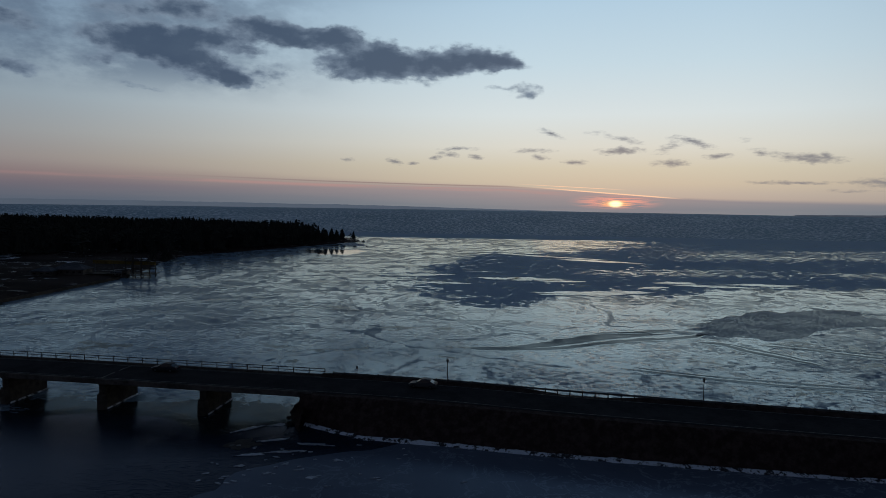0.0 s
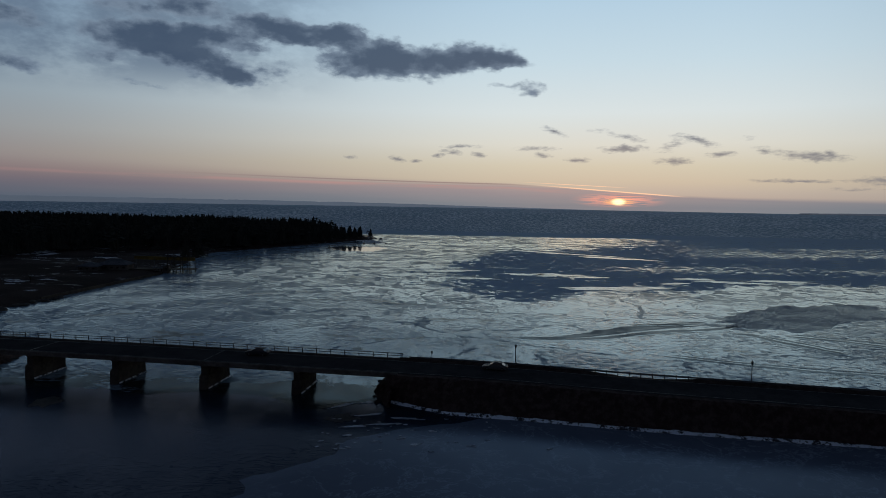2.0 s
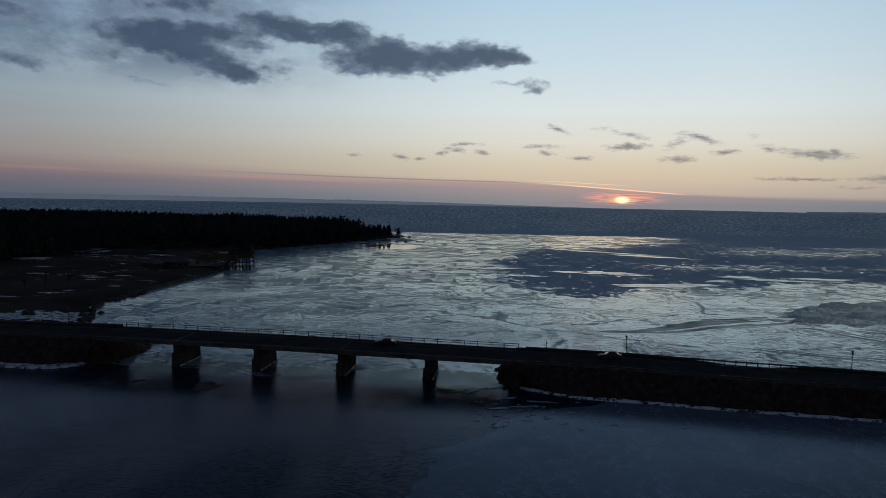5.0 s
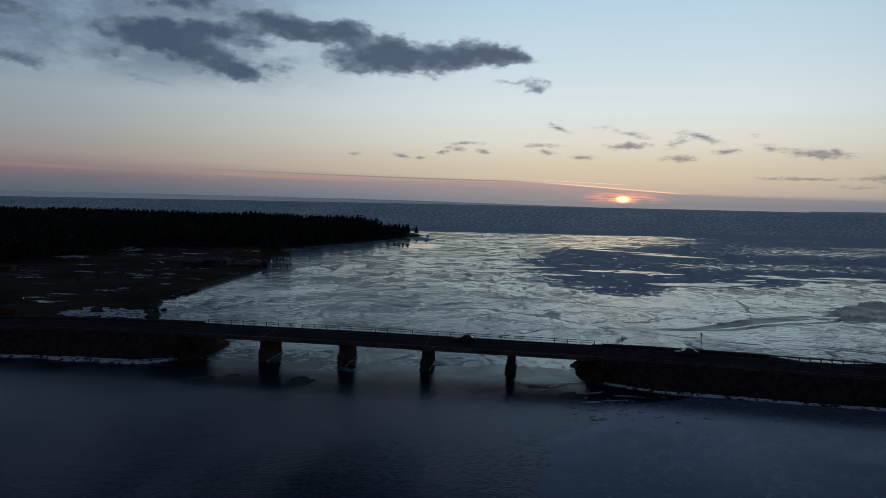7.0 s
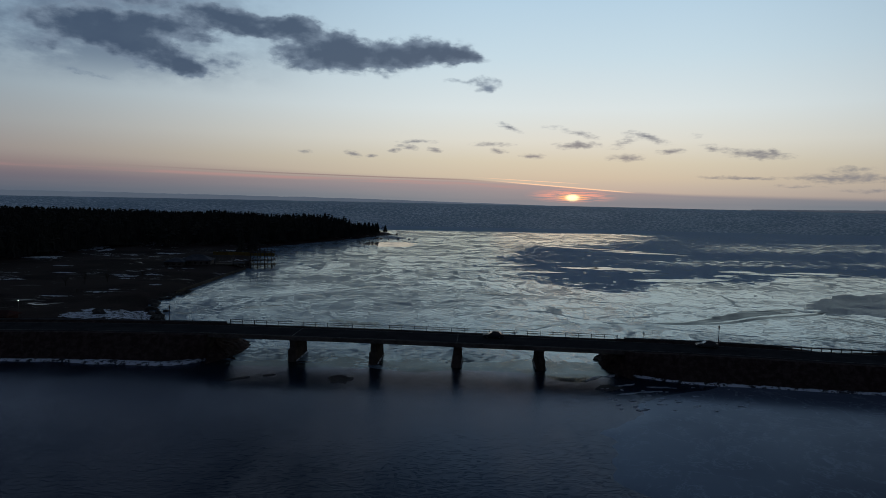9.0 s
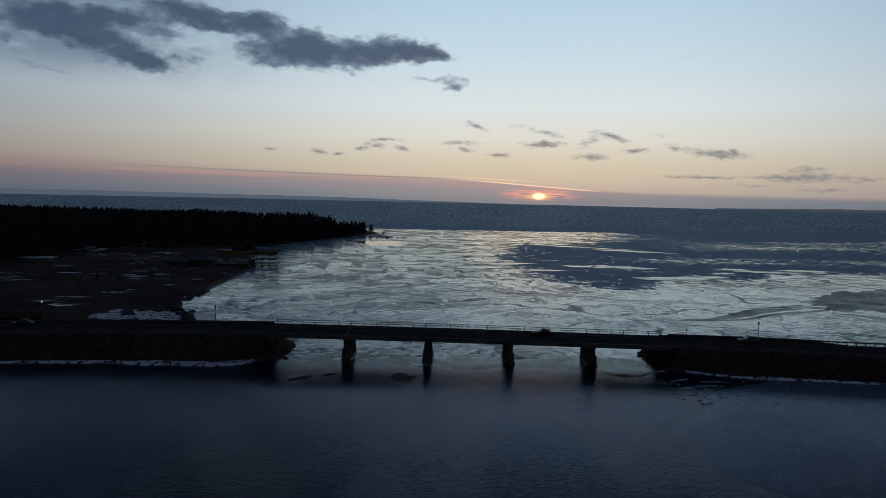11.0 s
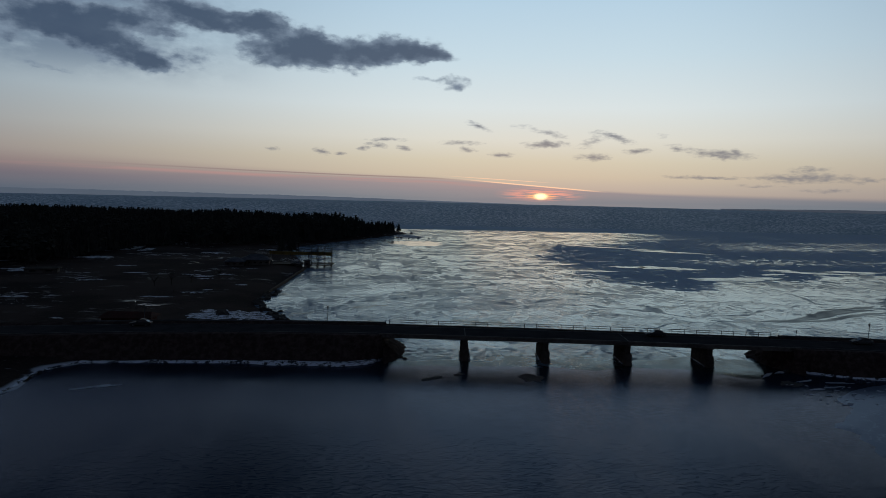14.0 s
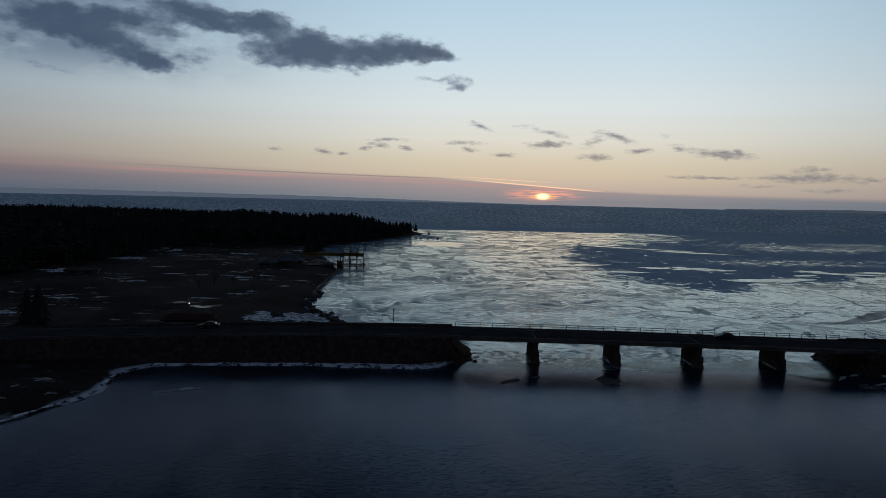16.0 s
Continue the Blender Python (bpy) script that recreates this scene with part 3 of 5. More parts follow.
ICE = shader("bay_ice", build_ice)
SKIM = shader("skim_ice", build_skim)
POOL = shader("ruffled_pool", build_pool)
LENS_ICE = shader("lens_ice", lambda t, p: pale_ice(t, p, t.math("MULTIPLY", t.step(t.noise(p, 0.4, 5, 0.7), 0.4, 0.6), 0.16), (0.28, 0.34, 0.41)))
GLAZE = shader("glazed_ice", build_glaze)
SEAM = shader("wet_seam", build_lead_line)
WATER = shader("open_water", build_water)
LAND = shader("winter_field", build_land)
BANK = shader("rubble_bank", build_bank)
HAZE = shader("far_hills_haze", build_haze((0.092, 0.116, 0.156), 1.0))
CAPE_HAZE = shader("far_cape_haze", build_haze((0.055, 0.068, 0.092), 1.0))
ASPHALT = worn("asphalt", (0.030, 0.030, 0.033), (0.052, 0.051, 0.053), 2.0, 0.9, 0.25, 0.01, 0.0)
CONCRETE = worn("old_concrete", (0.07, 0.065, 0.06), (0.16, 0.145, 0.13), 1.6, 0.9, 0.4, 0.02, 0.0)
PIER_STONE = worn("pier_concrete", (0.035, 0.03, 0.027), (0.10, 0.085, 0.072), 1.1, 0.92, 0.6, 0.05, 0.0)
STEEL = worn("weathered_steel", (0.05, 0.05, 0.055), (0.12, 0.12, 0.125), 3.0, 0.6, 0.1, 0.004, 0.4, 0.3)
GALVANISED = worn("galvanised_steel", (0.06, 0.062, 0.065), (0.15, 0.152, 0.155), 4.0, 0.7, 0.1, 0.003, 0.2)


def build_snow(t, p):
    """Old wind-packed snow with rubble and grass showing through."""
    big, fine = t.noise(p, 0.7, 6, 0.72), t.noise(p, 2.6, 6, 0.7)
    bare = t.step(t.math("ADD", t.math("MULTIPLY", big, 0.7), t.math("MULTIPLY", fine, 0.3)), 0.49, 0.545)
    return {"Base Color": t.mix(bare, t.mix(fine, (0.55, 0.60, 0.70), (0.80, 0.84, 0.90)), (0.05, 0.05, 0.055)), "Roughness": 0.9, "Specular IOR Level": 0.05,
            "Normal": t.bump(t.math("ADD", big, fine), 0.7, 0.12)}


SNOW = shader("old_snow", build_snow)


def build_floe(t, p):
    """Pale floe that crumbles into the blue ice at its rim."""
    rim = t.math("SUBTRACT", 1.0, rim_fade(t, p, 0.10, 0.16, 0.22, 1.9))
    worn_n = t.math("MULTIPLY", t.step(t.noise(p, 0.15, 6, 0.72), 0.49, 0.53), 0.22)
    return pale_ice(t, p, t.math("MAXIMUM", rim, worn_n), t.mix(rim, (0.24, 0.30, 0.37), (0.31, 0.41, 0.545)))


FLOE = shader("floe_ice", build_floe)
NEEDLES = worn("spruce_needles", (0.020, 0.022, 0.021), (0.05, 0.053, 0.045), 1.4, 0.9, 0.3, 0.05, 0.1)
BARK = worn("bark", (0.02, 0.016, 0.012), (0.05, 0.04, 0.03), 3.0, 0.95, 0.5, 0.02, 0.1)
TIMBER = worn("wet_timber", (0.025, 0.02, 0.016), (0.075, 0.06, 0.045), 2.5, 0.85, 0.4, 0.02, 0.2)
ROCK = worn("shore_rock", (0.02, 0.018, 0.017), (0.07, 0.065, 0.06), 1.3, 0.9, 0.7, 0.08, 0.25)
BLOCK = worn("pale_ice_block", (0.20, 0.23, 0.28), (0.62, 0.66, 0.72), 2.2, 0.6, 0.4, 0.03, 0.2)
JOINT = worn("joint_concrete", (0.12, 0.12, 0.115), (0.28, 0.27, 0.26), 2.5, 0.9, 0.3, 0.01, 0.0)
PAINT_LINE = worn("road_paint", (0.06, 0.06, 0.058), (0.22, 0.22, 0.21), 3.0, 0.7, 0.1, 0.003, 0.3)


# ---------------------------------------------------------------- geometry helpers
def link_mesh(name, verts, faces, material, parent=None, smooth=False):
    me = bpy.data.meshes.new(name)
    me.from_pydata([tuple(v) for v in verts], [], [tuple(f) for f in faces])
    me.materials.append(material)
    if smooth:
        me.shade_smooth()
    me.update()
    ob = new(name, me)
    ob.parent = parent
    return ob


def part(name, bm, material, parent=None, label="", smooth=False):
    """Links a bmesh as one mesh object under a thing."""
    me = bpy.data.meshes.new(name)
    bmesh.ops.recalc_face_normals(bm, faces=bm.faces)
    bm.to_mesh(me)
    bm.free()
    me.materials.append(material)
    if smooth:
        me.shade_smooth()
    ob = new(name, me)
    ob.parent = parent
    return tagged(ob, label)


def thing(name, m, label, category, group="", kind=""):
    ob = new(name)
    ob.matrix_world = m
    return tagged(ob, label, category, group, kind)


def box(bm, cx, cy, cz, sx, sy, sz, rz=0.0, bevel=0.0, taper=1.0):
    """A block centred at cx, cy, cz; its top is scaled by taper."""
    made = bmesh.ops.create_cube(bm, size=1.0)["verts"]
    for v in made:
        k = taper if v.co.z > 0 else 1.0
        v.co = Vector((v.co.x * sx * k, v.co.y * sy * k, v.co.z * sz))
    bmesh.ops.transform(bm, verts=made, matrix=Matrix.Translation((cx, cy, cz)) @ Matrix.Rotation(rz, 4, "Z"))
    if bevel:
        edges = list({e for v in made for e in v.link_edges})
        bmesh.ops.bevel(bm, geom=edges, offset=bevel, segments=1, affect="EDGES")


def rod(bm, a, b, r0, r1=None, sides=8):
    """A tapered round bar from a to b."""
    a, b = Vector(a), Vector(b)
    r1 = r0 if r1 is None else r1
    q = (b - a).to_track_quat("Z", "Y").to_matrix()
    rings = []
    for c, r in ((a, r0), (b, r1)):
        rings.append([bm.verts.new(c + q @ Vector((r * math.cos(k * math.tau / sides), r * math.sin(k * math.tau / sides), 0))) for k in range(sides)])
    for k in range(sides):
        bm.faces.new((rings[0][k], rings[0][(k + 1) % sides], rings[1][(k + 1) % sides], rings[1][k]))
    bm.faces.new(rings[0][::-1]), bm.faces.new(rings[1])


def lathe(bm, profile, sides=12, at=(0, 0, 0)):
    """A turned body from (radius, height) pairs."""
    rings = [[bm.verts.new((at[0] + r * math.cos(k * math.tau / sides), at[1] + r * math.sin(k * math.tau / sides), at[2] + h)) for k in range(sides)] for r, h in profile]
    for lo, hi in zip(rings, rings[1:]):
        for k in range(sides):
            bm.faces.new((lo[k], lo[(k + 1) % sides], hi[(k + 1) % sides], hi[k]))
    bm.faces.new(rings[0][::-1]), bm.faces.new(rings[-1])


def loft(bm, sections):
    """Closes rings of equal count into one skin."""
    rings = [[bm.verts.new(v) for v in ring] for ring in sections]
    n = len(rings[0])
    for lo, hi in zip(rings, rings[1:]):
        for k in range(n):
            bm.faces.new((lo[k], lo[(k + 1) % n], hi[(k + 1) % n], hi[k]))
    bm.faces.new(rings[0][::-1]), bm.faces.new(rings[-1])


def wob(x, y, s, seed=0.0):
    return noise.noise((x * s, y * s, seed))


# ---------------------------------------------------------------- plan
ROAD_Z = 4.75
CENTRE = [(-420, 92), (-300, 107), (-220, 117), (-165, 122.6), (-148, 123.6), (-125, 123.2), (-104, 121.3), (-97, 120.5), (-12.3, 110.9), (-6, 110.0),
          (8, 107.4), (23, 103.2), (46, 98.2), (71, 93.2), (130, 81), (300, 46), (620, -20)]
_x = np.arange(-420, 621, 1.0)
_y = np.interp(_x, [c[0] for c in CENTRE], [c[1] for c in CENTRE])
_y = np.convolve(np.pad(_y, 6, mode="edge"), np.ones(13) / 13, mode="valid")


def road_at(x):
    """Centre of the road at x, and the unit way across it, towards the far side."""
    y0, y1 = np.interp([x - 1.0, x + 1.0], _x, _y)
    along = Vector((2.0, y1 - y0)).normalized()
    return Vector((x, (y0 + y1) / 2)), Vector((-along.y, along.x))


def rise(x):
    """How far the road climbs towards the western end of the bridge."""
    return float(np.interp(x, (-300, -170, -97, -60, -12.3), (0.0, 0.15, 0.70, 0.55, 0.0)))


def stations(a, b, step):
    n = max(2, int(round((b - a) / step)) + 1)
    return [a + (b - a) * k / (n - 1) for k in range(n)]


def sweep(name, xs, section, material, parent=None, smooth=False, jitter=None):
    """Sweeps a section of (offset, height) pairs along the road; offsets grow towards the far side."""
    verts, faces, n = [], [], len(section)
    for x in xs:
        c, side = road_at(x)
        for k, (o, h) in enumerate(section):
            d = jitter(x, k) if jitter else (0.0, 0.0)
            q = c + side * (o + d[0])
            verts.append((q.x, q.y, h + d[1] + rise(x) * min(max(h / 4.6, 0.0), 1.0)))
    for i in range(len(xs) - 1):
        for k in range(n - 1):
            a = i * n + k
            faces.append((a, a + n, a + n + 1, a + 1))
    faces.append(tuple(range(n))[::-1]), faces.append(tuple(range((len(xs) - 1) * n, len(xs) * n)))
    return link_mesh(name, verts, faces, material, parent, smooth)


# ---------------------------------------------------------------- water, ice, far shores
def disc(name, centre, radius, z, material):
    n = 180
    verts = [(centre[0], centre[1], z)]
    rings = [30, 80, 160, 300, 600, 1200, 2400, radius]
    for r in rings:
        verts += [(centre[0] + r * math.cos(k * math.tau / n), centre[1] + r * math.sin(k * math.tau / n), z) for k in range(n)]
    faces = [(0, 1 + k, 1 + (k + 1) % n) for k in range(n)]
    for i in range(len(rings) - 1):
        a, b = 1 + i * n, 1 + (i + 1) * n
        faces += [(a + k, b + k, b + (k + 1) % n, a + (k + 1) % n) for k in range(n)]
    return link_mesh(name, verts, faces, material)


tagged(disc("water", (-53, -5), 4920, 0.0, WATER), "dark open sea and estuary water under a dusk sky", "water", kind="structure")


def ice_south(x):
    return 112.2 - 0.055 * (x + 60) + 1.6 * wob(x, 0, 0.09, 3) + 0.7 * wob(x, 0, 0.35, 7) - 7.0 * math.exp(-((x + 25) / 7.5) ** 2) - 2.5 * math.exp(-((x + 57) / 6) ** 2)


def ice_north(x):
    return 782 - 0.05 * x + 9 * wob(x, 0, 0.006, 5) + 3 * wob(x, 0, 0.04, 9)


def make_ice():
    xs = stations(-330, -110, 8) + stations(-108, 0, 1.5) + stations(6, 1500, 9)
    verts, faces, cuts = [], [], (0.0, 0.04, 0.15, 0.4, 0.7, 1.0)
    for x in xs:
        a, b = (ice_south(x) if -98 < x < -12 else float(np.interp(x, _x, _y)) + 1.0), ice_north(x)
        verts += [(x, a - 4.0, -0.02)] + [(x, a + (b - a) * f, 0.05) for f in cuts] + [(x, b + 0.3, -0.15)]
    n = len(cuts) + 2
    for i in range(len(xs) - 1):
        faces += [(i * n + k, (i + 1) * n + k, (i + 1) * n + k + 1, i * n + k + 1) for k in range(n - 1)]
    return link_mesh("bay_ice", verts, faces, ICE)


tagged(make_ice(), "pale grey bay ice with cracks and dark refrozen leads", "ice", kind="structure")


def ridge(name, az0, az1, radius, heights, seed, material, label):
    """A strip of far land on the horizon between two bearings."""
    verts, faces = [], []
    azs = stations(az0, az1, 0.12)
    for k, a in enumerate(azs):
        f = k / (len(azs) - 1)
        h = np.interp(f, [0, 0.25, 0.5, 0.75, 1], heights) * (1 + 0.16 * wob(a, 0, 0.5, seed) + 0.10 * wob(a, 0, 2.5, seed))
        for r, z in ((radius, -4), (radius + 4, max(h, 0.0) * 0.75), (radius + 12, max(h, 0.0)), (radius + 40, -4)):
            verts.append((-53 + r * math.sin(radians(a)), -5 + r * math.cos(radians(a)), z))
    for i in range(len(azs) - 1):
        faces += [(i * 4 + k, (i + 1) * 4 + k, (i + 1) * 4 + k + 1, i * 4 + k + 1) for k in range(3)]
    return tagged(link_mesh(name, verts, faces, material), label, "far shore", kind="structure")


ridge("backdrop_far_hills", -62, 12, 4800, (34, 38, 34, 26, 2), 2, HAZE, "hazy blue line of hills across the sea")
ridge("backdrop_cape", 28.3, 62, 4780, (6, 18, 22, 20, 18), 4, CAPE_HAZE, "low dark wooded cape on the horizon")

# ---------------------------------------------------------------- land
SHORE = [(-118, 138), (-121, 150), (-127, 160), (-133, 172), (-137, 186), (-137, 205), (-135.5, 232), (-132.5, 286), (-140, 325), (-149, 368),
         (-154, 405), (-143, 432), (-127, 466), (-110, 503), (-92, 543), (-78, 572), (-71, 598), (-80, 630), (-118, 662), (-205, 705),
         (-400, 760), (-950, 850), (-950, -260), (-420, -40), (-250, 25), (-195, 62), (-170, 80), (-165, 88), (-161.5, 96), (-162, 108),
         (-155, 115.5), (-136, 116.5), (-118, 119)]


def shore_distance(px, py):
    """Signed distance to the shoreline, positive on land."""
    best, inside = np.full(px.shape, 1e9), np.zeros(px.shape, bool)
    for (ax, ay), (bx, by) in zip(SHORE, SHORE[1:] + SHORE[:1]):
        dx, dy = bx - ax, by - ay
        f = np.clip(((px - ax) * dx + (py - ay) * dy) / (dx * dx + dy * dy), 0, 1)
        best = np.minimum(best, np.hypot(px - ax - f * dx, py - ay - f * dy))
        cross = (ay > py) != (by > py)
        inside ^= cross & (px < ax + (py - ay) * dx / (dy if dy else 1e-9))
    return np.where(inside, best, -best)


def land_height(px, py):
    px, py = np.atleast_1d(np.asarray(px, float)), np.atleast_1d(np.asarray(py, float))
    d = shore_distance(px, py)
    rag = np.array([wob(a, b, 0.07, 1) * 2.0 + wob(a, b, 0.25, 2) * 0.8 for a, b in zip(px.ravel(), py.ravel())]).reshape(px.shape)
    d = d + rag
    z = np.where(d > 0, np.minimum(0.05 + d * 0.16, 1.3 + d * 0.012), 0.05 + d * 0.2)
    swell = np.array([wob(a, b, 0.02, 4) for a, b in zip(px.ravel(), py.ravel())]).reshape(px.shape)
    return np.minimum(z + np.where(d > 4, swell * 0.5, 0), 4.2)


def make_land():
    xs = np.concatenate([np.arange(-950, -300, 25.0), np.arange(-300, -40, 3.5)])
    ys = np.concatenate([np.arange(-270, 40, 20.0), np.arange(40, 330, 3.5), np.arange(330, 880, 8.0)])
    gx, gy = np.meshgrid(xs, ys, indexing="ij")
    z = np.maximum(land_height(gx, gy), -1.0)
    n = len(ys)
    verts = np.stack([gx, gy, z], -1).reshape(-1, 3).tolist()
    faces = [(i * n + j, (i + 1) * n + j, (i + 1) * n + j + 1, i * n + j + 1) for i in range(len(xs) - 1) for j in range(n - 1)
             if max(z[i, j], z[i + 1, j], z[i, j + 1], z[i + 1, j + 1]) > -0.6]
    return link_mesh("ground", verts, faces, LAND, smooth=True)


tagged(make_land(), "dark winter grassland with scattered streaks of old snow", "ground", kind="structure")

# ---------------------------------------------------------------- causeway and road
NEAR_TOE, FAR_TOE = -9.6, 10.5


def bank_jitter(x, k):
    inward = toe_shift(x) * (1.0, 1.0, 0.75, 0.5, 0.22, 0.05)[k] if k < 6 else 0.0
    if k < 5:
        inward += (4.2, 4.2, 2.8, 1.4, 0.5)[k] * max(0.0, 1 - (x + 13.4) / 11.0 if x > -50 else 1 + (x + 98.3) / 7.0)
    if k == 8:
        return 0.0, 0.10 * wob(x, 0, 0.9, 21) - 0.5 * min(max(0.0, min((x - 19.0) / 6.0, (38.0 - x) / 6.0)), 1.0)
    if k in (2, 3, 4, 9, 10, 11):
        return inward + 0.5 * wob(x, k, 0.5, 11), 0.35 * wob(x, k, 0.7, 12)
    return inward, 0.0


def toe_shift(x):
    """The near slope steepens to the east."""
    return 3.0 * min(max((x - 5.0) / 60.0, 0.0), 1.0)


BANK_SECTION = [(NEAR_TOE - 1.0, -0.9), (NEAR_TOE, 0.0), (-8.4, 1.3), (-7.2, 2.7), (-6.2, 4.0), (-5.5, 4.58), (-4.3, 4.66),
                (4.3, 4.66), (5.5, 5.12), (6.6, 4.1), (8.0, 2.4), (9.3, 1.0), (FAR_TOE, 0.0), (FAR_TOE + 1.0, -0.9)]
for a, b in ((-13.4, 160), (160, 620), (-300, -98.3)):
    tagged(sweep("causeway_bank", stations(a, b, 1.6 if b < 200 else 12), BANK_SECTION, BANK, jitter=bank_jitter),
           "black rubble causeway bank with dead grass", "embankment", kind="structure")
tagged(sweep("road", stations(-420, 620, 2.0), [(-4.35, 4.66), (-4.2, ROAD_Z), (0, ROAD_Z + 0.06), (4.2, ROAD_Z), (4.35, 4.66)], ASPHALT),
       "dark wet asphalt road across causeway and bridge", "road", kind="structure")
for o in (-3.9, 3.9):
    tagged(sweep("road_edge_line", stations(-420, 620, 4.0), [(o - 0.06, ROAD_Z + 0.006), (o - 0.05, ROAD_Z + 0.012), (o + 0.05, ROAD_Z + 0.012), (o + 0.06, ROAD_Z + 0.006)], PAINT_LINE),
           "worn white painted road edge line", "road marking", kind="structure")

# ---------------------------------------------------------------- bridge
RAIL_LEFT, RAIL_RIGHT = Vector((-97.0, 126.0)), Vector((-12.3, 116.4))
ALONG = (RAIL_RIGHT - RAIL_LEFT).normalized()
BRIDGE = Matrix.Translation((RAIL_LEFT.x, RAIL_LEFT.y, 0)) @ Matrix.Rotation(math.atan2(ALONG.y, ALONG.x), 4, "Z")
LENGTH = (RAIL_RIGHT - RAIL_LEFT).length
PIERS = (16.8, 33.8, 51.0, 68.2)


def climb(ob):
    """Bends a part of the bridge to the road's slope; its foot stays where it is."""
    for v in ob.data.vertices:
        v.co.z += rise(RAIL_LEFT.x + ALONG.x * v.co.x) * min(max(v.co.z / 3.6, 0.0), 1.0)


def make_bridge():
    bridge = thing("bridge", BRIDGE, "low concrete road bridge on four piers over the estuary mouth", "bridge")
    def span(bm, v, z, wide, high, over, bevel):
        """One long bar with chamfered edges, in enough lengths to bend."""
        w, h, c = wide / 2, high / 2, max(bevel, 0.005)
        ring = [(-w, -h + c), (-w + c, -h), (w - c, -h), (w, -h + c), (w, h - c), (w - c, h), (-w + c, h), (-w, h - c)]
        loft(bm, [[(-over + (LENGTH + 2 * over) * k / 24, v + a, z + b) for a, b in ring] for k in range(25)])
    bm = bmesh.new()
    span(bm, -5.35, 4.42, 10.6, 0.44, 1.2, 0.03)
    part("deck", bm, CONCRETE, bridge, "concrete deck slab with stained edges")
    for v in (-0.35, -10.35):
        bm = bmesh.new()
        for a, b in zip((-1.2, *PIERS), (*PIERS, LENGTH + 1.2)):
            box(bm, (a + b) / 2, v, 4.13, b - a - 0.04, 0.42, 0.18, bevel=0.03)
        part("edge_beam", bm, CONCRETE, bridge, "weathered concrete edge beam")
    for v in (-2.6, -5.35, -8.1):
        bm = bmesh.new()
        span(bm, v, 4.03, 0.5, 0.38, 1.0, 0.0)
        part("girder", bm, CONCRETE, bridge)
    for v in (-0.12, -10.58):
        bm = bmesh.new()
        span(bm, v, 4.80, 0.34, 0.32, 1.2, 0.04)
        part("kerb", bm, CONCRETE, bridge, "pale concrete kerb")
    for u in PIERS:
        bm = bmesh.new()
        box(bm, u, -5.35, 2.90, 1.15, 8.2, 1.8, bevel=0.06)
        pier = part("pier", bm, PIER_STONE, bridge, "stained concrete pier")
        bm = bmesh.new()
        box(bm, u, -5.35, 3.74, 1.30, 8.6, 0.18, bevel=0.03)
        part("bearing_shelf", bm, CONCRETE, pier)
        bm = bmesh.new()
        ring = [(-0.85, -4.2), (-0.45, -4.75), (0.45, -4.75), (0.85, -4.2), (0.85, 4.2), (0.45, 4.75), (-0.45, 4.75), (-0.85, 4.2)]
        levels = []
        for z, k in ((-1.2, 1.12), (0.6, 1.05), (2.0, 1.0), (2.3, 0.82)):
            levels.append([bm.verts.new((u + a * k + 0.06 * wob(a * 9, z * 3, 1, u), -5.35 + b * (0.9 + 0.1 * k), z)) for a, b in ring])
        for lo, hi in zip(levels, levels[1:]):
            for k in range(8):
                bm.faces.new((lo[k], lo[(k + 1) % 8], hi[(k + 1) % 8], hi[k]))
        bm.faces.new(levels[-1])
        part("pier_base", bm, PIER_STONE, pier, "broader pier base with cutwater ends")
        bm = bmesh.new()
        for sx in (-1, 1):
            box(bm, u + sx * 1.02, -5.35, 0.2, 0.28, 8.0 + 0.6 * sx, 0.22, bevel=0.06)
        part("ice_collar", bm, SNOW, pier, "ragged collar of white ice")
    for u, s in ((-1.4, -1), (LENGTH + 1.4, 1)):
        bm = bmesh.new()
        box(bm, u, -5.35, 1.6, 1.6, 11.0, 5.2, bevel=0.08)
        for v in (-0.6, -10.1):
            box(bm, u + s * 2.4, v, 1.9, 4.0, 0.6, 4.6, bevel=0.06)
        part("abutment", bm, PIER_STONE, bridge, "dark concrete abutment with wing walls")
    for u in (PIERS[0], PIERS[2]):
        bm = bmesh.new()
        box(bm, u, -5.35, ROAD_Z + 0.035, 0.16, 8.2, 0.05)
        part("expansion_joint", bm, JOINT, bridge, "pale strip across the roadway")
    for ob in bridge.children_recursive:
        climb(ob)
    return bridge


def make_railing():
    rail = thing("bridge_railing", BRIDGE, "thin steel post and two-rail bridge railing", "railing")
    n = 31
    post = bmesh.new()
    box(post, 0, 0, 0.5, 0.13, 0.13, 1.0, bevel=0.015)
    box(post, 0, 0, 0.02, 0.26, 0.24, 0.04)
    me = part("post", post, STEEL, rail).data
    first = rail.children[0]
    first.location = (0, -0.1, 4.94 + rise(RAIL_LEFT.x))
    for k in range(1, n + 1):
        ob = new("post", me)
        ob.parent = rail
        ob.location = (LENGTH * k / n, -0.1, 4.94 + rise(RAIL_LEFT.x + ALONG.x * LENGTH * k / n))
    for z, h in ((5.86, 0.11), (5.42, 0.09)):
        bm = bmesh.new()
        ring = [(-0.04, -h / 2), (0.04, -h / 2), (0.04, h / 2), (-0.04, h / 2)]
        loft(bm, [[(-0.1 + (LENGTH + 0.2) * k / n, -0.1 + a, z + b) for a, b in ring] for k in range(n + 1)])
        climb(part("rail", bm, STEEL, rail, "long thin steel rail"))
    return rail


make_bridge()
make_railing()


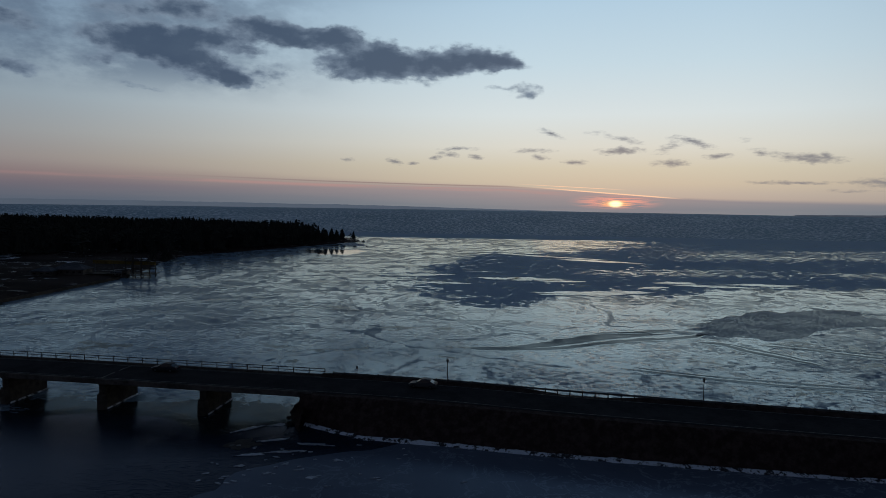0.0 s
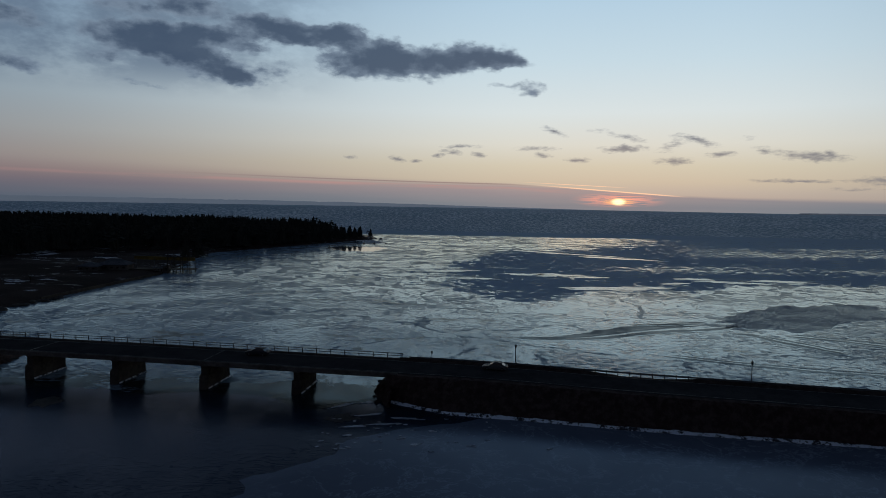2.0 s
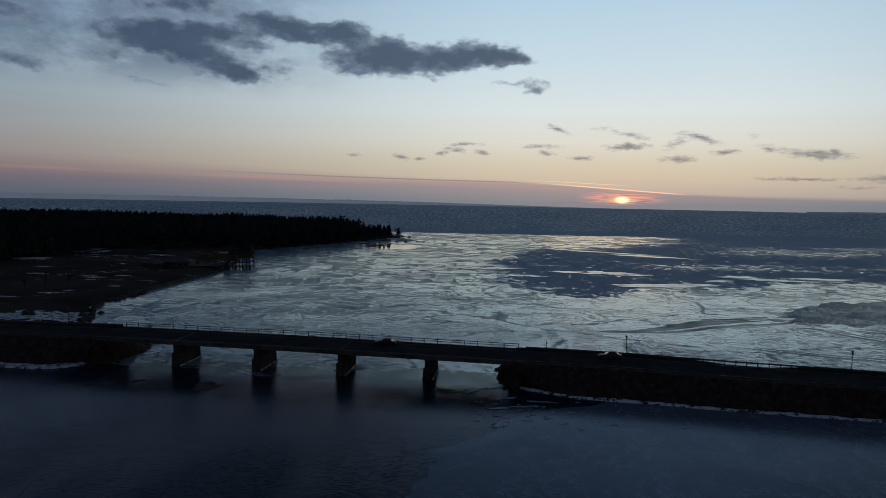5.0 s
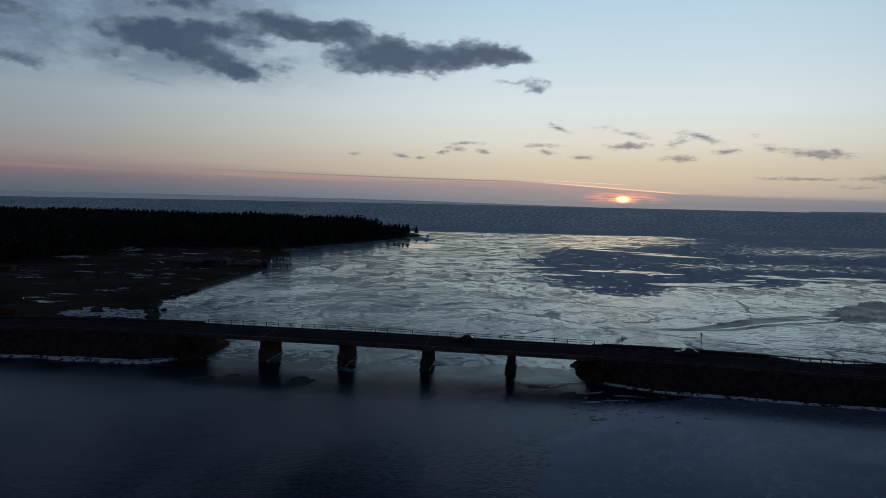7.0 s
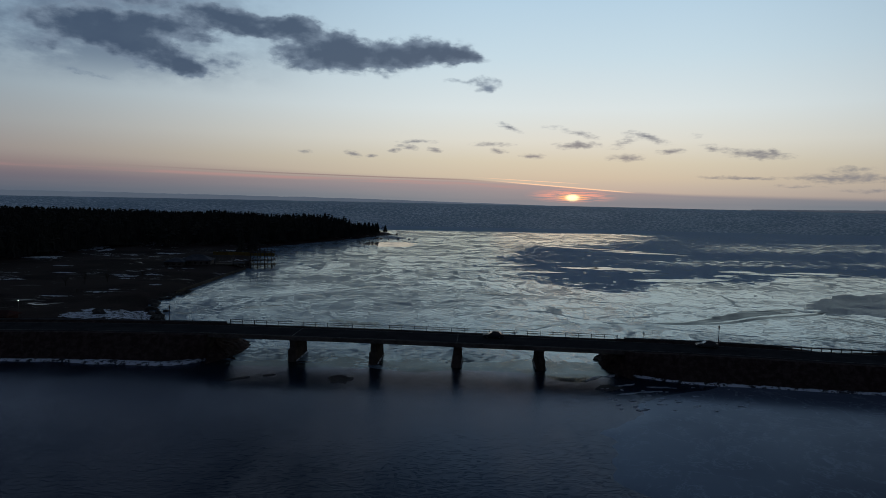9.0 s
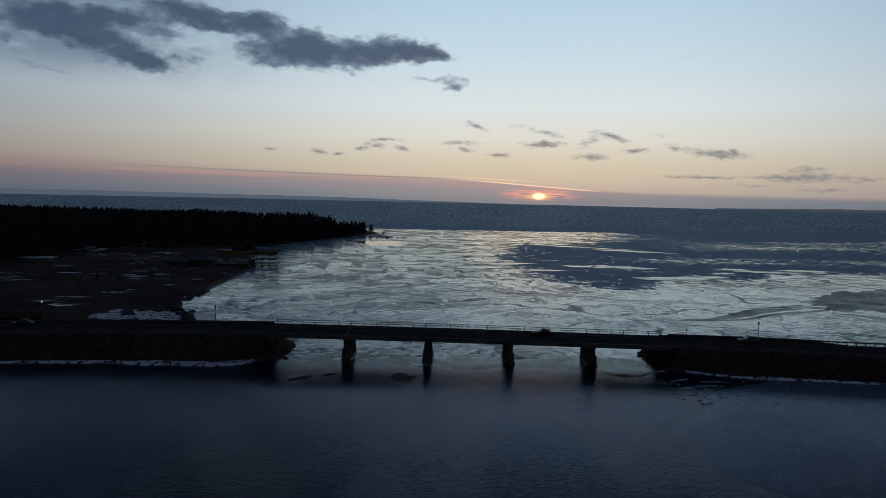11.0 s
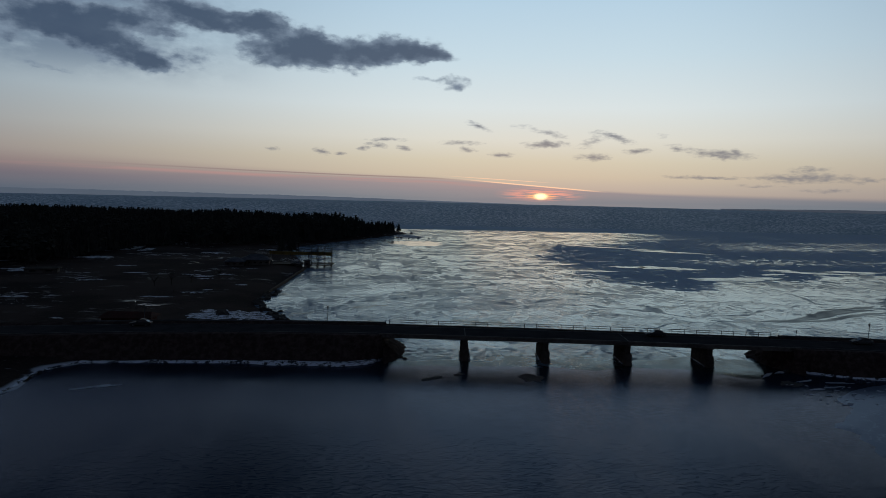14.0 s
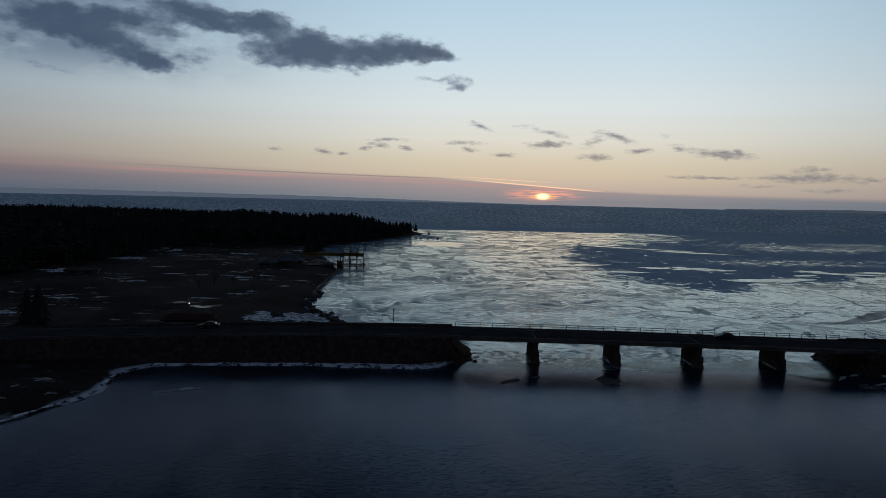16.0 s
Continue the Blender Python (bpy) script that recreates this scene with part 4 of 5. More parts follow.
def make_apron(top, toe, seed):
    """Rubble slope under the end of the bridge, from the abutment down to the water."""
    n, m, verts, faces = 26, 9, [], []
    def along(line, f):
        g = f * (len(line) - 1)
        i = min(int(g), len(line) - 2)
        return Vector(line[i]).lerp(Vector(line[i + 1]), g - i)
    for i in range(n):
        a, b = along(top, i / (n - 1)), along(toe, i / (n - 1))
        for j in range(m):
            p = a.lerp(b, j / (m - 1))
            k = 0.45 if 0 < j < m - 1 else 0.1
            verts.append((p.x + k * wob(i * 3.1, j * 2.7, 0.4, seed), p.y, p.z + k * wob(i * 2.3, j * 3.3, 0.5, seed + 4)))
    for i in range(n - 1):
        faces += [(i * m + j, (i + 1) * m + j, (i + 1) * m + j + 1, i * m + j + 1) for j in range(m - 1)]
    return tagged(link_mesh("causeway_apron", verts, faces, BANK), "dark rubble slope beneath the bridge end", "embankment", kind="structure")


make_apron([(-98.6, 112.4, 0.2), (-98.6, 116.0, 1.9), (-98.4, 119.5, 3.4), (-97.6, 127, 3.3), (-97.6, 131, 1.5)], [(-97.6, 111.8, -0.3), (-95.8, 114.5, -0.3), (-94.2, 118, -0.3), (-92.6, 126, -0.3), (-93.5, 133, -0.3)], 3.0)
make_apron([(-13.2, 102.5, 2.6), (-13.4, 108, 3.4), (-13.6, 116, 3.4), (-13.6, 120, 1.5)], [(-13.4, 101.8, -0.3), (-15.6, 106, -0.3), (-17.4, 111, -0.3), (-16.4, 121, -0.3)], 8.0)


def make_guardrail(x0, x1):
    """W-beam on posts along the far shoulder."""
    c, side = road_at((x0 + x1) / 2)
    g = thing("guardrail", Matrix.Identity(4), "dull galvanised roadside guardrail on short posts", "guardrail")
    o = 5.05
    prof = [(o, 5.18), (o - 0.07, 5.22), (o - 0.07, 5.28), (o - 0.01, 5.33), (o - 0.07, 5.38), (o - 0.07, 5.44), (o, 5.48), (o + 0.02, 5.48), (o - 0.04, 5.43), (o + 0.02, 5.33), (o - 0.04, 5.23), (o + 0.02, 5.18)]
    sweep("beam", stations(x0, x1, 1.9), prof, GALVANISED, g)
    post = bmesh.new()
    box(post, 0, 0, 0.45, 0.16, 0.2, 1.0, bevel=0.02)
    me = None
    for x in stations(x0, x1, 1.9):
        q, side = road_at(x)
        at = q + side * (o + 0.13)
        if me is None:
            ob = part("post", post, TIMBER, g)
            me = ob.data
        else:
            ob = new("post", me)
            ob.parent = g
        ob.location = (at.x, at.y, 4.6 + rise(x) + 0.05 * wob(x, 0, 0.8, 3))
        ob.rotation_euler = (0.03 * wob(x, 1, 0.9, 5), 0.03 * wob(x, 2, 0.9, 6), math.atan2(-side.x, side.y))
    return g


make_guardrail(-11.5, 140)
make_guardrail(-165, -98.5)


def make_lamp():
    lamp = thing("street_lamp", Matrix.Identity(4), "black ornamental street lamp post, unlit, on the causeway", "street lamp", "lamps along the causeway")
    bm = bmesh.new()
    lathe(bm, [(0.17, 0), (0.17, 0.12), (0.12, 0.18), (0.11, 0.55), (0.075, 0.62), (0.06, 3.35), (0.09, 3.4), (0.09, 3.46), (0.05, 3.5)], 10)
    part("post", bm, STEEL, lamp, smooth=True)
    bm = bmesh.new()
    lathe(bm, [(0.07, 3.5), (0.13, 3.55), (0.20, 3.95), (0.19, 3.97)], 8)
    part("lantern", bm, LAMP_GLASS, lamp, "dull glass lantern")
    bm = bmesh.new()
    lathe(bm, [(0.24, 3.96), (0.24, 4.0), (0.10, 4.14), (0.03, 4.18), (0.03, 4.28)], 8)
    part("cap", bm, STEEL, lamp)
    return lamp


LAMP_GLASS = worn("lamp_glass", (0.05, 0.05, 0.05), (0.10, 0.10, 0.10), 5.0, 0.2, 0.05, 0.002, 0.6)
lamp = make_lamp()
for k, x in enumerate((7.2, 45.6, 84.5, -111.4, -150.8)):
    q, side = road_at(x)
    at = q + side * 5.6
    m = Matrix.Translation((at.x, at.y, 4.58 + rise(x)))
    if k:
        copy_thing(lamp, m)
    else:
        lamp.matrix_world = m


# ---------------------------------------------------------------- trees
def crown_data(rng, tiers=9, spikes=7, height=1.0, radius=0.21, base=0.12):
    """Drooping, ragged tiers of a spruce of unit height."""
    verts, faces = [], []
    for i in range(tiers):
        f = i / (tiers - 1)
        z0 = base + (1 - base) * f ** 0.92 * 0.93
        r = radius * (1 - f) ** 0.8 * rng.uniform(0.8, 1.15) + 0.012
        apex = len(verts)
        lean = rng.uniform(-0.02, 0.02), rng.uniform(-0.02, 0.02)
        verts.append((lean[0] * f, lean[1] * f, min(z0 + 0.2 * (1 - 0.35 * f), 1.0)))
        turn = rng.uniform(0, 6)
        n = spikes * 2
        for k in range(n):
            a = turn + math.tau * (k + rng.uniform(-0.2, 0.2)) / n
            rr = r * (rng.uniform(0.85, 1.3) if k % 2 else rng.uniform(0.4, 0.6))
            verts.append((rr * math.cos(a), rr * math.sin(a), z0 - rr * rng.uniform(0.15, 0.45)))
        faces += [(apex, apex + 1 + k, apex + 1 + (k + 1) % n) for k in range(n)]
        faces.append(tuple(apex + 1 + k for k in range(n))[::-1])
    return np.array(verts) * (1, 1, height), faces


def pine_data(rng, clumps=16):
    """A rounder, gappy pine crown of unit height, from flattened ragged clumps."""
    verts, faces = [], []
    for i in range(clumps):
        f = rng.uniform(0, 1)
        z0 = 0.42 + 0.54 * f
        a, reach = rng.uniform(0, 6.28), (0.17 * (1 - f) + 0.02) * rng.uniform(0.3, 1.1)
        c = np.array((reach * math.cos(a), reach * math.sin(a), z0))
        r = rng.uniform(0.05, 0.10) * (1.15 - 0.5 * f)
        at = len(verts)
        verts.append(tuple(c + (0, 0, r * 0.7)))
        for k in range(8):
            b = math.tau * k / 8 + rng.uniform(-0.2, 0.2)
            rr = r * rng.uniform(0.6, 1.35)
            verts.append(tuple(c + (rr * math.cos(b), rr * math.sin(b), rng.uniform(-0.25, 0.2) * r)))
        verts.append(tuple(c + (0, 0, -r * 0.5)))
        faces += [(at, at + 1 + k, at + 1 + (k + 1) % 8) for k in range(8)] + [(at + 9, at + 1 + (k + 1) % 8, at + 1 + k) for k in range(8)]
    return np.array(verts), faces


RNG = random.Random(5)
CROWNS = [crown_data(RNG, RNG.choice((8, 9, 10)), 7, 1.0, RNG.uniform(0.15, 0.22), RNG.uniform(0.08, 0.2)) for _ in range(5)] + [pine_data(RNG) for _ in range(2)]


def make_tree(x, y, height, variant, label, group="", wide=1.0):
    z = float(land_height(x, y)[0])
    tree = thing("conifer", pose(x, y, z - 0.1, 0, 0, RNG.uniform(0, 360)), label, "tree", group)
    bm = bmesh.new()
    rod(bm, (0, 0, 0), (0.02 * height, 0, 0.55 * height), 0.022 * height, 0.012 * height, 7)
    rod(bm, (0.02 * height, 0, 0.55 * height), (0, 0, 0.96 * height), 0.012 * height, 0.003 * height, 6)
    for _ in range(6):
        a, h = RNG.uniform(0, 6.28), RNG.uniform(0.15, 0.7) * height
        r = 0.13 * height * (1 - h / height)
        rod(bm, (0, 0, h), (r * math.cos(a), r * math.sin(a), h + 0.01 * height), 0.006 * height, 0.002 * height, 5)
    part("trunk", bm, BARK, tree)
    v, f = CROWNS[variant]
    link_mesh("crown", v * (height * wide, height * wide, height), f, NEEDLES, tree)
    return tree


FOREST = [(-420, 150), (-330, 178), (-262, 214), (-246, 246), (-237, 284), (-234, 340), (-224, 388), (-192, 398), (-168, 412), (-150, 432),
          (-136, 463), (-120, 496), (-104, 532), (-93, 556), (-90, 590), (-122, 636), (-208, 690), (-400, 735), (-640, 780), (-640, 150)]


def in_forest(x, y):
    inside = False
    for (ax, ay), (bx, by) in zip(FOREST, FOREST[1:] + FOREST[:1]):
        if (ay > y) != (by > y) and x < ax + (y - ay) * (bx - ax) / (by - ay):
            inside = not inside
    return inside


def make_forest():
    spots = []
    step = 6.2
    for gx in np.arange(-640, -70, step):
        for gy in np.arange(150, 785, step):
            x, y = gx + RNG.uniform(-2.6, 2.6), gy + RNG.uniform(-2.6, 2.6)
            if in_forest(x, y) and not (x < -430 and RNG.random() < 0.45):
                spots.append((x, y))
    zs = land_height([p[0] for p in spots], [p[1] for p in spots])
    verts, faces, count = [], [], 0
    for (x, y), z in zip(spots, zs):
        tip = min(1.0, 0.5 + math.hypot(x + 88, y - 580) / 170)
        h = (14.0 + 3.0 * wob(x, y, 0.018, 8) + RNG.uniform(-3.0, 1.8)) * tip
        v, f = CROWNS[RNG.choices(range(7), (3, 3, 3, 3, 3, 4, 4))[0]]
        a = RNG.uniform(0, 6.28)
        ca, sa, w = math.cos(a), math.sin(a), RNG.uniform(1.0, 1.7)
        verts.append(np.stack([x + h * w * (v[:, 0] * ca - v[:, 1] * sa), y + h * w * (v[:, 0] * sa + v[:, 1] * ca), z + h * v[:, 2]], -1))
        faces += [tuple(k + count for k in q) for q in f]
        count += len(v)
    return tagged(link_mesh("forest", np.concatenate(verts).tolist(), faces, NEEDLES), "dense black spruce and pine wood on the headland", "forest", kind="stuff")


make_forest()
for x, y, h, k in ((-79.5, 606, 8.0, 0), (-81.5, 602, 6.0, 5), (-86, 584, 10.5, 3), (-88, 590, 9.5, 1), (-90, 577, 10, 4), (-93, 570, 11.5, 0), (-96, 556, 11, 1),
                   (-100, 545, 12, 2), (-105, 533, 12, 3), (-111, 520, 13, 4), (-117, 507, 13, 0), (-124, 494, 13.5, 1)):
    make_tree(x, y, h, k, "black pointed spruce at the tip of the wooded headland", "trees on the point", 1.9)
for x, y, h, k in ((-150, 372, 13, 1), (-147, 378, 11, 5), (-155, 366, 12, 3), (-200, 376, 14, 5), (-205, 382, 12, 2), (-192, 139, 11, 0), (-197, 144, 9, 3)):
    make_tree(x, y, h, k, "dark bushy conifer standing alone on the field", "lone trees on the field", 1.6)


# ---------------------------------------------------------------- ice details
def with_core(ob, values):
    """Stores how deep inside the piece each point lies."""
    ob.data.attributes.new("core", "FLOAT", "POINT").data.foreach_set("value", values)
    return ob


def ribbon(name, points, width, z, material, thick=0.05, seed=0, rough=0.35):
    """A tapering, wavering strip laid through points."""
    pts, n = [Vector(p) for p in points], 14
    line = []
    for i in range(len(pts) - 1):
        a, b, c, d = pts[max(i - 1, 0)], pts[i], pts[i + 1], pts[min(i + 2, len(pts) - 1)]
        for k in range(n):
            f = k / n
            line.append(0.5 * (2 * b + (c - a) * f + (2 * a - 5 * b + 4 * c - d) * f * f + (3 * b - a - 3 * c + d) * f ** 3))
    line.append(pts[-1])
    verts, faces = [], []
    for i, p in enumerate(line):
        along = (line[min(i + 1, len(line) - 1)] - line[max(i - 1, 0)]).normalized()
        side = Vector((-along.y, along.x))
        f = i / (len(line) - 1)
        taper = min(1.0, 6 * f + 0.1, 6 * (1 - f) + 0.1)
        for s in (-1, -0.5, 0, 0.5, 1):
            w = width / 2 * taper * (1 + rough * wob(p.x, p.y, 0.16, seed + s) + 0.5 * rough * wob(p.x, p.y, 0.6, seed + s))
            q = p + side * s * w
            verts.append((q.x, q.y, z + (thick if abs(s) < 1 else 0.0)))
    for i in range(len(line) - 1):
        faces += [(i * 5 + k, (i + 1) * 5 + k, (i + 1) * 5 + k + 1, i * 5 + k + 1) for k in range(4)]
    return with_core(link_mesh(name, verts, faces, material), [0.0, 0.6, 1.0, 0.6, 0.0] * len(line))


def slab(name, x, y, rx, ry, lean, z, material, thick=0.06, seed=0, rag=0.4, n=72, height=None):
    """A flat piece with a ragged outline, a sloping rim and its own thickness."""
    c, s = math.cos(radians(lean)), math.sin(radians(lean))
    verts, faces = [], []
    for k in (0.0, 0.35, 0.7, 0.95, 1.0):
        for i in range(n if k else 1):
            a = math.tau * i / n
            ca, sa = math.cos(a), math.sin(a)
            r = k * (1 + rag * noise.noise((ca * 1.5, sa * 1.5, seed)) + 0.7 * rag * noise.noise((ca * 4, sa * 4, seed + 9)) + 0.4 * rag * noise.noise((ca * 11, sa * 11, seed + 3)))
            u, v = rx * r * ca, ry * r * sa
            px, py = x + u * c - v * s, y + u * s + v * c
            base = z if height is None else height(px, py) + z
            verts.append((px, py, base + (thick if k < 1.0 else -0.02)))
    faces = [(0, 1 + i, 1 + (i + 1) % n) for i in range(n)]
    for j in range(3):
        a, b = 1 + j * n, 1 + (j + 1) * n
        faces += [(a + i, b + i, b + (i + 1) % n, a + (i + 1) % n) for i in range(n)]
    return with_core(link_mesh(name, verts, faces, material), [1.0] + [1.0] * n + [0.75] * n + [0.15] * n + [0.0] * n)


ICE_Z = 0.055
tagged(slab("melt_pool", 107, 202, 39, 16, 36, ICE_Z, POOL, 0.02, 4, 0.35), "grey wind-ruffled melt pool on the bay ice", "pool")
tagged(slab("melt_pool", 128, 206, 26, 8, 8, ICE_Z, POOL, 0.024, 8, 0.35), "grey wind-ruffled melt pool on the bay ice", "pool")
SEAMS = [([(13, 161), (24, 161.5), (35, 168.5), (46, 177), (57, 181.5), (73, 190)], 4.6),
         ([(20, 161.8), (33, 165), (44, 172), (56, 178), (70, 184)], 1.9),
         ([(24, 160), (35, 162.5), (44, 167.5), (56, 173.5), (68, 177), (80, 184)], 2.6),
         ([(40, 165), (52, 170), (64, 173)], 0.9),
         ([(72, 172), (77, 170), (81, 161.5), (86, 155), (91, 148)], 2.2),
         ([(75, 173), (80, 169), (85, 162), (90, 154)], 1.1),
         ([(86, 170), (98, 164), (112, 155)], 1.8),
         ([(90, 172), (104, 165), (122, 154)], 0.9),
         ([(45, 143.8), (54, 139.4), (60, 136.8), (74, 132), (92, 128), (115, 121)], 1.2),
         ([(48, 145), (58, 140), (72, 135.5), (90, 131)], 0.7),
         ([(70, 186), (60, 184), (48, 182)], 1.6),
         ([(-60, 215), (-50, 219), (-36, 217)], 1.0),
         ([(-40, 222), (-28, 214), (-12, 212)], 1.0)]
for k, (pts, w) in enumerate(SEAMS):
    tagged(ribbon("ice_seam", pts, w * 1.5, ICE_Z + 0.004 * k, SEAM, 0.012, k * 3.1, 0.75), "dark wet seam winding through the bay ice", "ice seam", "seams in the ice")
FLOES = [(58, 464, 20, 3.5, -32), (80, 446, 30, 4.5, -30), (106, 416, 32, 5, -30), (33, 312, 9, 5, 10), (47, 310, 13, 7, -5), (58, 303, 11, 4, -8),
         (68, 264, 20, 7, 12), (112, 304, 9, 5, 5), (124, 293, 16, 5, -15), (96, 285, 8, 3, 20), (-6, 161.5, 5.5, 3.2, -20), (150, 300, 18, 5, -5),
         (-28, 300, 16, 5, 0), (-8, 320, 14, 5, 15), (8, 290, 9, 3.5, 0)]
for k, (x, y, rx, ry, lean) in enumerate(FLOES):
    tagged(slab("ice_floe", x, y, rx, ry, lean, ICE_Z, FLOE if y > 200 else LENS_ICE, 0.10 if y > 200 else 0.03, k * 1.7 + 2, 0.75 if y > 200 else 0.2), "pale floe of old ice frozen into the bay", "ice floe", "floes in the bay")
tagged(slab("skim_ice", 44, 58, 76, 42, -8, 0.012, SKIM, 0.01, 21, 0.09, 160), "thin dark skim ice in the lee of the causeway", "ice", kind="structure")
for k, (x, y, rx, ry) in enumerate(((-20, 96.5, 2.6, 2.0), (-70.2, 101.6, 2.4, 2.6), (-89.5, 101.4, 2.6, 0.9), (-84, 104, 1.4, 0.7))):
    tagged(slab("shoal", x, y, rx, ry, 30, -0.02, ROCK, 0.06, k + 60.0, 0.5, 40), "dark rock awash beside the bridge piers", "rock", "rocks in the channel")
for k, (x, y, rx, ry, lean) in enumerate(((-148.4, 96.7, 2.8, 0.7, 20), (-17.5, 93, 1.6, 0.35, 15), (-13.4, 94.2, 2.0, 0.3, 8), (-16, 98.5, 1.8, 0.3, 20), (-10, 97, 2.2, 0.35, -5),
                                          (-12.4, 90, 0.5, 0.3, 0), (-8, 86, 0.7, 0.4, 20), (-18, 89, 0.6, 0.3, 0), (-6, 91.5, 0.5, 0.3, 0), (-14, 87, 0.5, 0.25, 30), (-21, 103, 2.0, 0.4, 40), (-17, 105, 1.6, 0.4, 30))):
    tagged(slab("drift_ice", x, y, rx, ry, lean, 0.03, BLOCK, 0.05, k + 80.0, 1.0, 40), "broken strip of drift ice on dark water", "drift ice", "drift ice")

for k in range(44):
    x, y, r = -22 + 34 * RNG.random() ** 1.4, 97.5 - RNG.uniform(0, 14), RNG.uniform(0.08, 0.30)
    tagged(slab("ice_block", x, y - 0.05 * max(x + 10, 0), r * RNG.uniform(1.0, 2.4), r * 0.6, RNG.uniform(-25, 35), 0.03, BLOCK, RNG.uniform(0.03, 0.09), k + 140.0, 0.9, 14), "small grey block of ice adrift by the causeway", "ice block", "ice blocks by the causeway")

# snow along the foot of the causeway and the shore
for x0, x1, seed, wide in ((-12.5, 150, 3, 0.0), (-160, -97, 6, 0.15)):
    def heap(x, k, seed=seed):
        end = 4.2 * max(0.0, 1 - (x + 13.4) / 11.0 if x > -50 else 1 + (x + 98.3) / 7.0)
        m = 0.6 * wob(x, k, 0.35, seed) + 0.4 * wob(x, k, 1.1, seed)
        return (m * 0.5 + toe_shift(x) + end, (0.25 * m - 0.32 * max(0.0, wob(x, 0.0, 0.11, seed + 9) + 0.2) if 0 < k < 4 else 0.0))
    tagged(sweep("snow_bank", stations(x0, x1, 0.8), [(NEAR_TOE - 0.6 - wide, 0.0), (NEAR_TOE - 0.45 - wide, 0.14), (NEAR_TOE - 0.2 - wide * 0.6, 0.26), (NEAR_TOE + 0.1, 0.42), (NEAR_TOE + 0.35, 0.3)], SNOW, jitter=heap, smooth=True),
           "ragged bank of old snow at the foot of the causeway", "snow bank", kind="structure")
tagged(ribbon("snow_bank_shore", [(-158, 113), (-162, 108), (-162.5, 101), (-162, 95), (-165, 88.5), (-170, 80.5), (-182, 71), (-200, 60)], 1.2, 0.10, SNOW, 0.20, 5.0, 1.7),
       "crumbling shelf of shore ice and snow", "snow bank", kind="structure")

drift_line = []
for x in (-126, -118, -111, -105, -101, -99.4):
    q, side = road_at(x)
    at = q + side * (NEAR_TOE - 0.5 + 4.2 * max(0.0, 1 + (x + 98.3) / 7.0))
    drift_line.append((at.x, at.y))
tagged(ribbon("snow_bank_drift", drift_line, 3.0, 0.06, SNOW, 0.42, 9.0, 0.6), "thick white snow drift at the foot of the bridge end", "snow bank", kind="structure")


def ground_at(x, y):
    return float(land_height(x, y)[0])


PATCHES = [(-166, 238, 5, 2.6), (-160, 198, 5, 2.2), (-156, 204, 2.5, 1.2), (-160, 246, 4, 2), (-164, 231, 3.5, 1.4), (-171, 242, 3.0, 1.2), (-236, 248, 9, 5), (-230, 299, 9, 7), (-236, 360, 6, 14),
           (-225, 351, 4, 7), (-207, 268, 4, 2), (-194, 245, 5, 1.5), (-180, 151, 2, 0.9), (-209, 158, 5, 2), (-168, 188, 4.5, 1.2), (-201, 222, 5, 2), (-207, 184, 5, 1.4),
           (-148, 217, 2.6, 1.4), (-185, 340, 7, 3), (-162, 371, 7, 4), (-141, 160, 9, 9), (-134, 160, 8, 10)]
for k, (x, y, rx, ry) in enumerate(PATCHES):
    tagged(slab("snow_patch", x, y, rx * (0.7 if k < 20 else 1.1), ry * (0.7 if k < 20 else 1.0), 10 * wob(k, 0, 1.3), 0.05, SNOW, 0.05, k * 2.3 + 1, 1.25 if k < 20 else 0.6, 64, ground_at), "thin patch of old snow lying on dark grass", "snow patch", "snow patches on the field")
tagged(slab("snow_spit", -74, 553, 8, 27, 22, 0.10, SNOW, 0.15, 7.0, 0.4, 60), "flat snowy spit off the wooded point", "snow", kind="structure")
tagged(slab("glazed_ice", -72, 464, 20, 28, 12, ICE_Z, GLAZE, 0.02, 11.0, 0.3, 72), "smooth shining plate of glazed ice off the point", "ice", kind="structure")


def make_rock(x, y, r, seed, z=None):
    bm = bmesh.new()
    bmesh.ops.create_icosphere(bm, subdivisions=2, radius=1.0)
    for v in bm.verts:
        k = r * (0.8 + 0.4 * noise.noise(v.co * 1.3 + Vector((seed, 0, 0))) + 0.15 * noise.noise(v.co * 4 + Vector((0, seed, 0))))
        v.co = Vector((v.co.x * k * 1.25, v.co.y * k, v.co.z * k * 0.7))
    ob = part("boulder", bm, ROCK)
    ob.location = (x, y, (max(ground_at(x, y), 0.0) if z is None else z) + r * 0.15)
    ob.rotation_euler = (0, 0, seed)
    return tagged(ob, "dark shore boulder at the edge of the ice", "boulder", "boulders on the shore")


for k, (x, y, r) in enumerate(((-136, 185, 2.0), (-134, 180, 1.5), (-127.7, 171.4, 0.9), (-141.5, 160, 1.9), (-130, 166, 1.3), (-126, 160, 1.2), (-123, 155, 1.4), (-133, 174, 1.6),
                               (-121, 149, 1.3), (-137, 193, 1.2), (-80, 523, 1.3), (-74, 521, 1.1), (-66, 521, 1.4), (-57, 526, 1.0), (-68, 590, 1.6), (-83, 526, 1.0))):
    make_rock(x, y, r, k * 1.9)
for k in range(12):
    make_rock(-15.2 + RNG.uniform(-1.4, 1.0), RNG.uniform(104, 118), RNG.uniform(0.4, 0.8), k * 2.7, RNG.uniform(-0.15, 0.15))
    make_rock(-95.4 + RNG.uniform(-1.2, 1.6), RNG.uniform(115, 130), RNG.uniform(0.4, 0.8), k * 2.1 + 50, RNG.uniform(-0.15, 0.15))
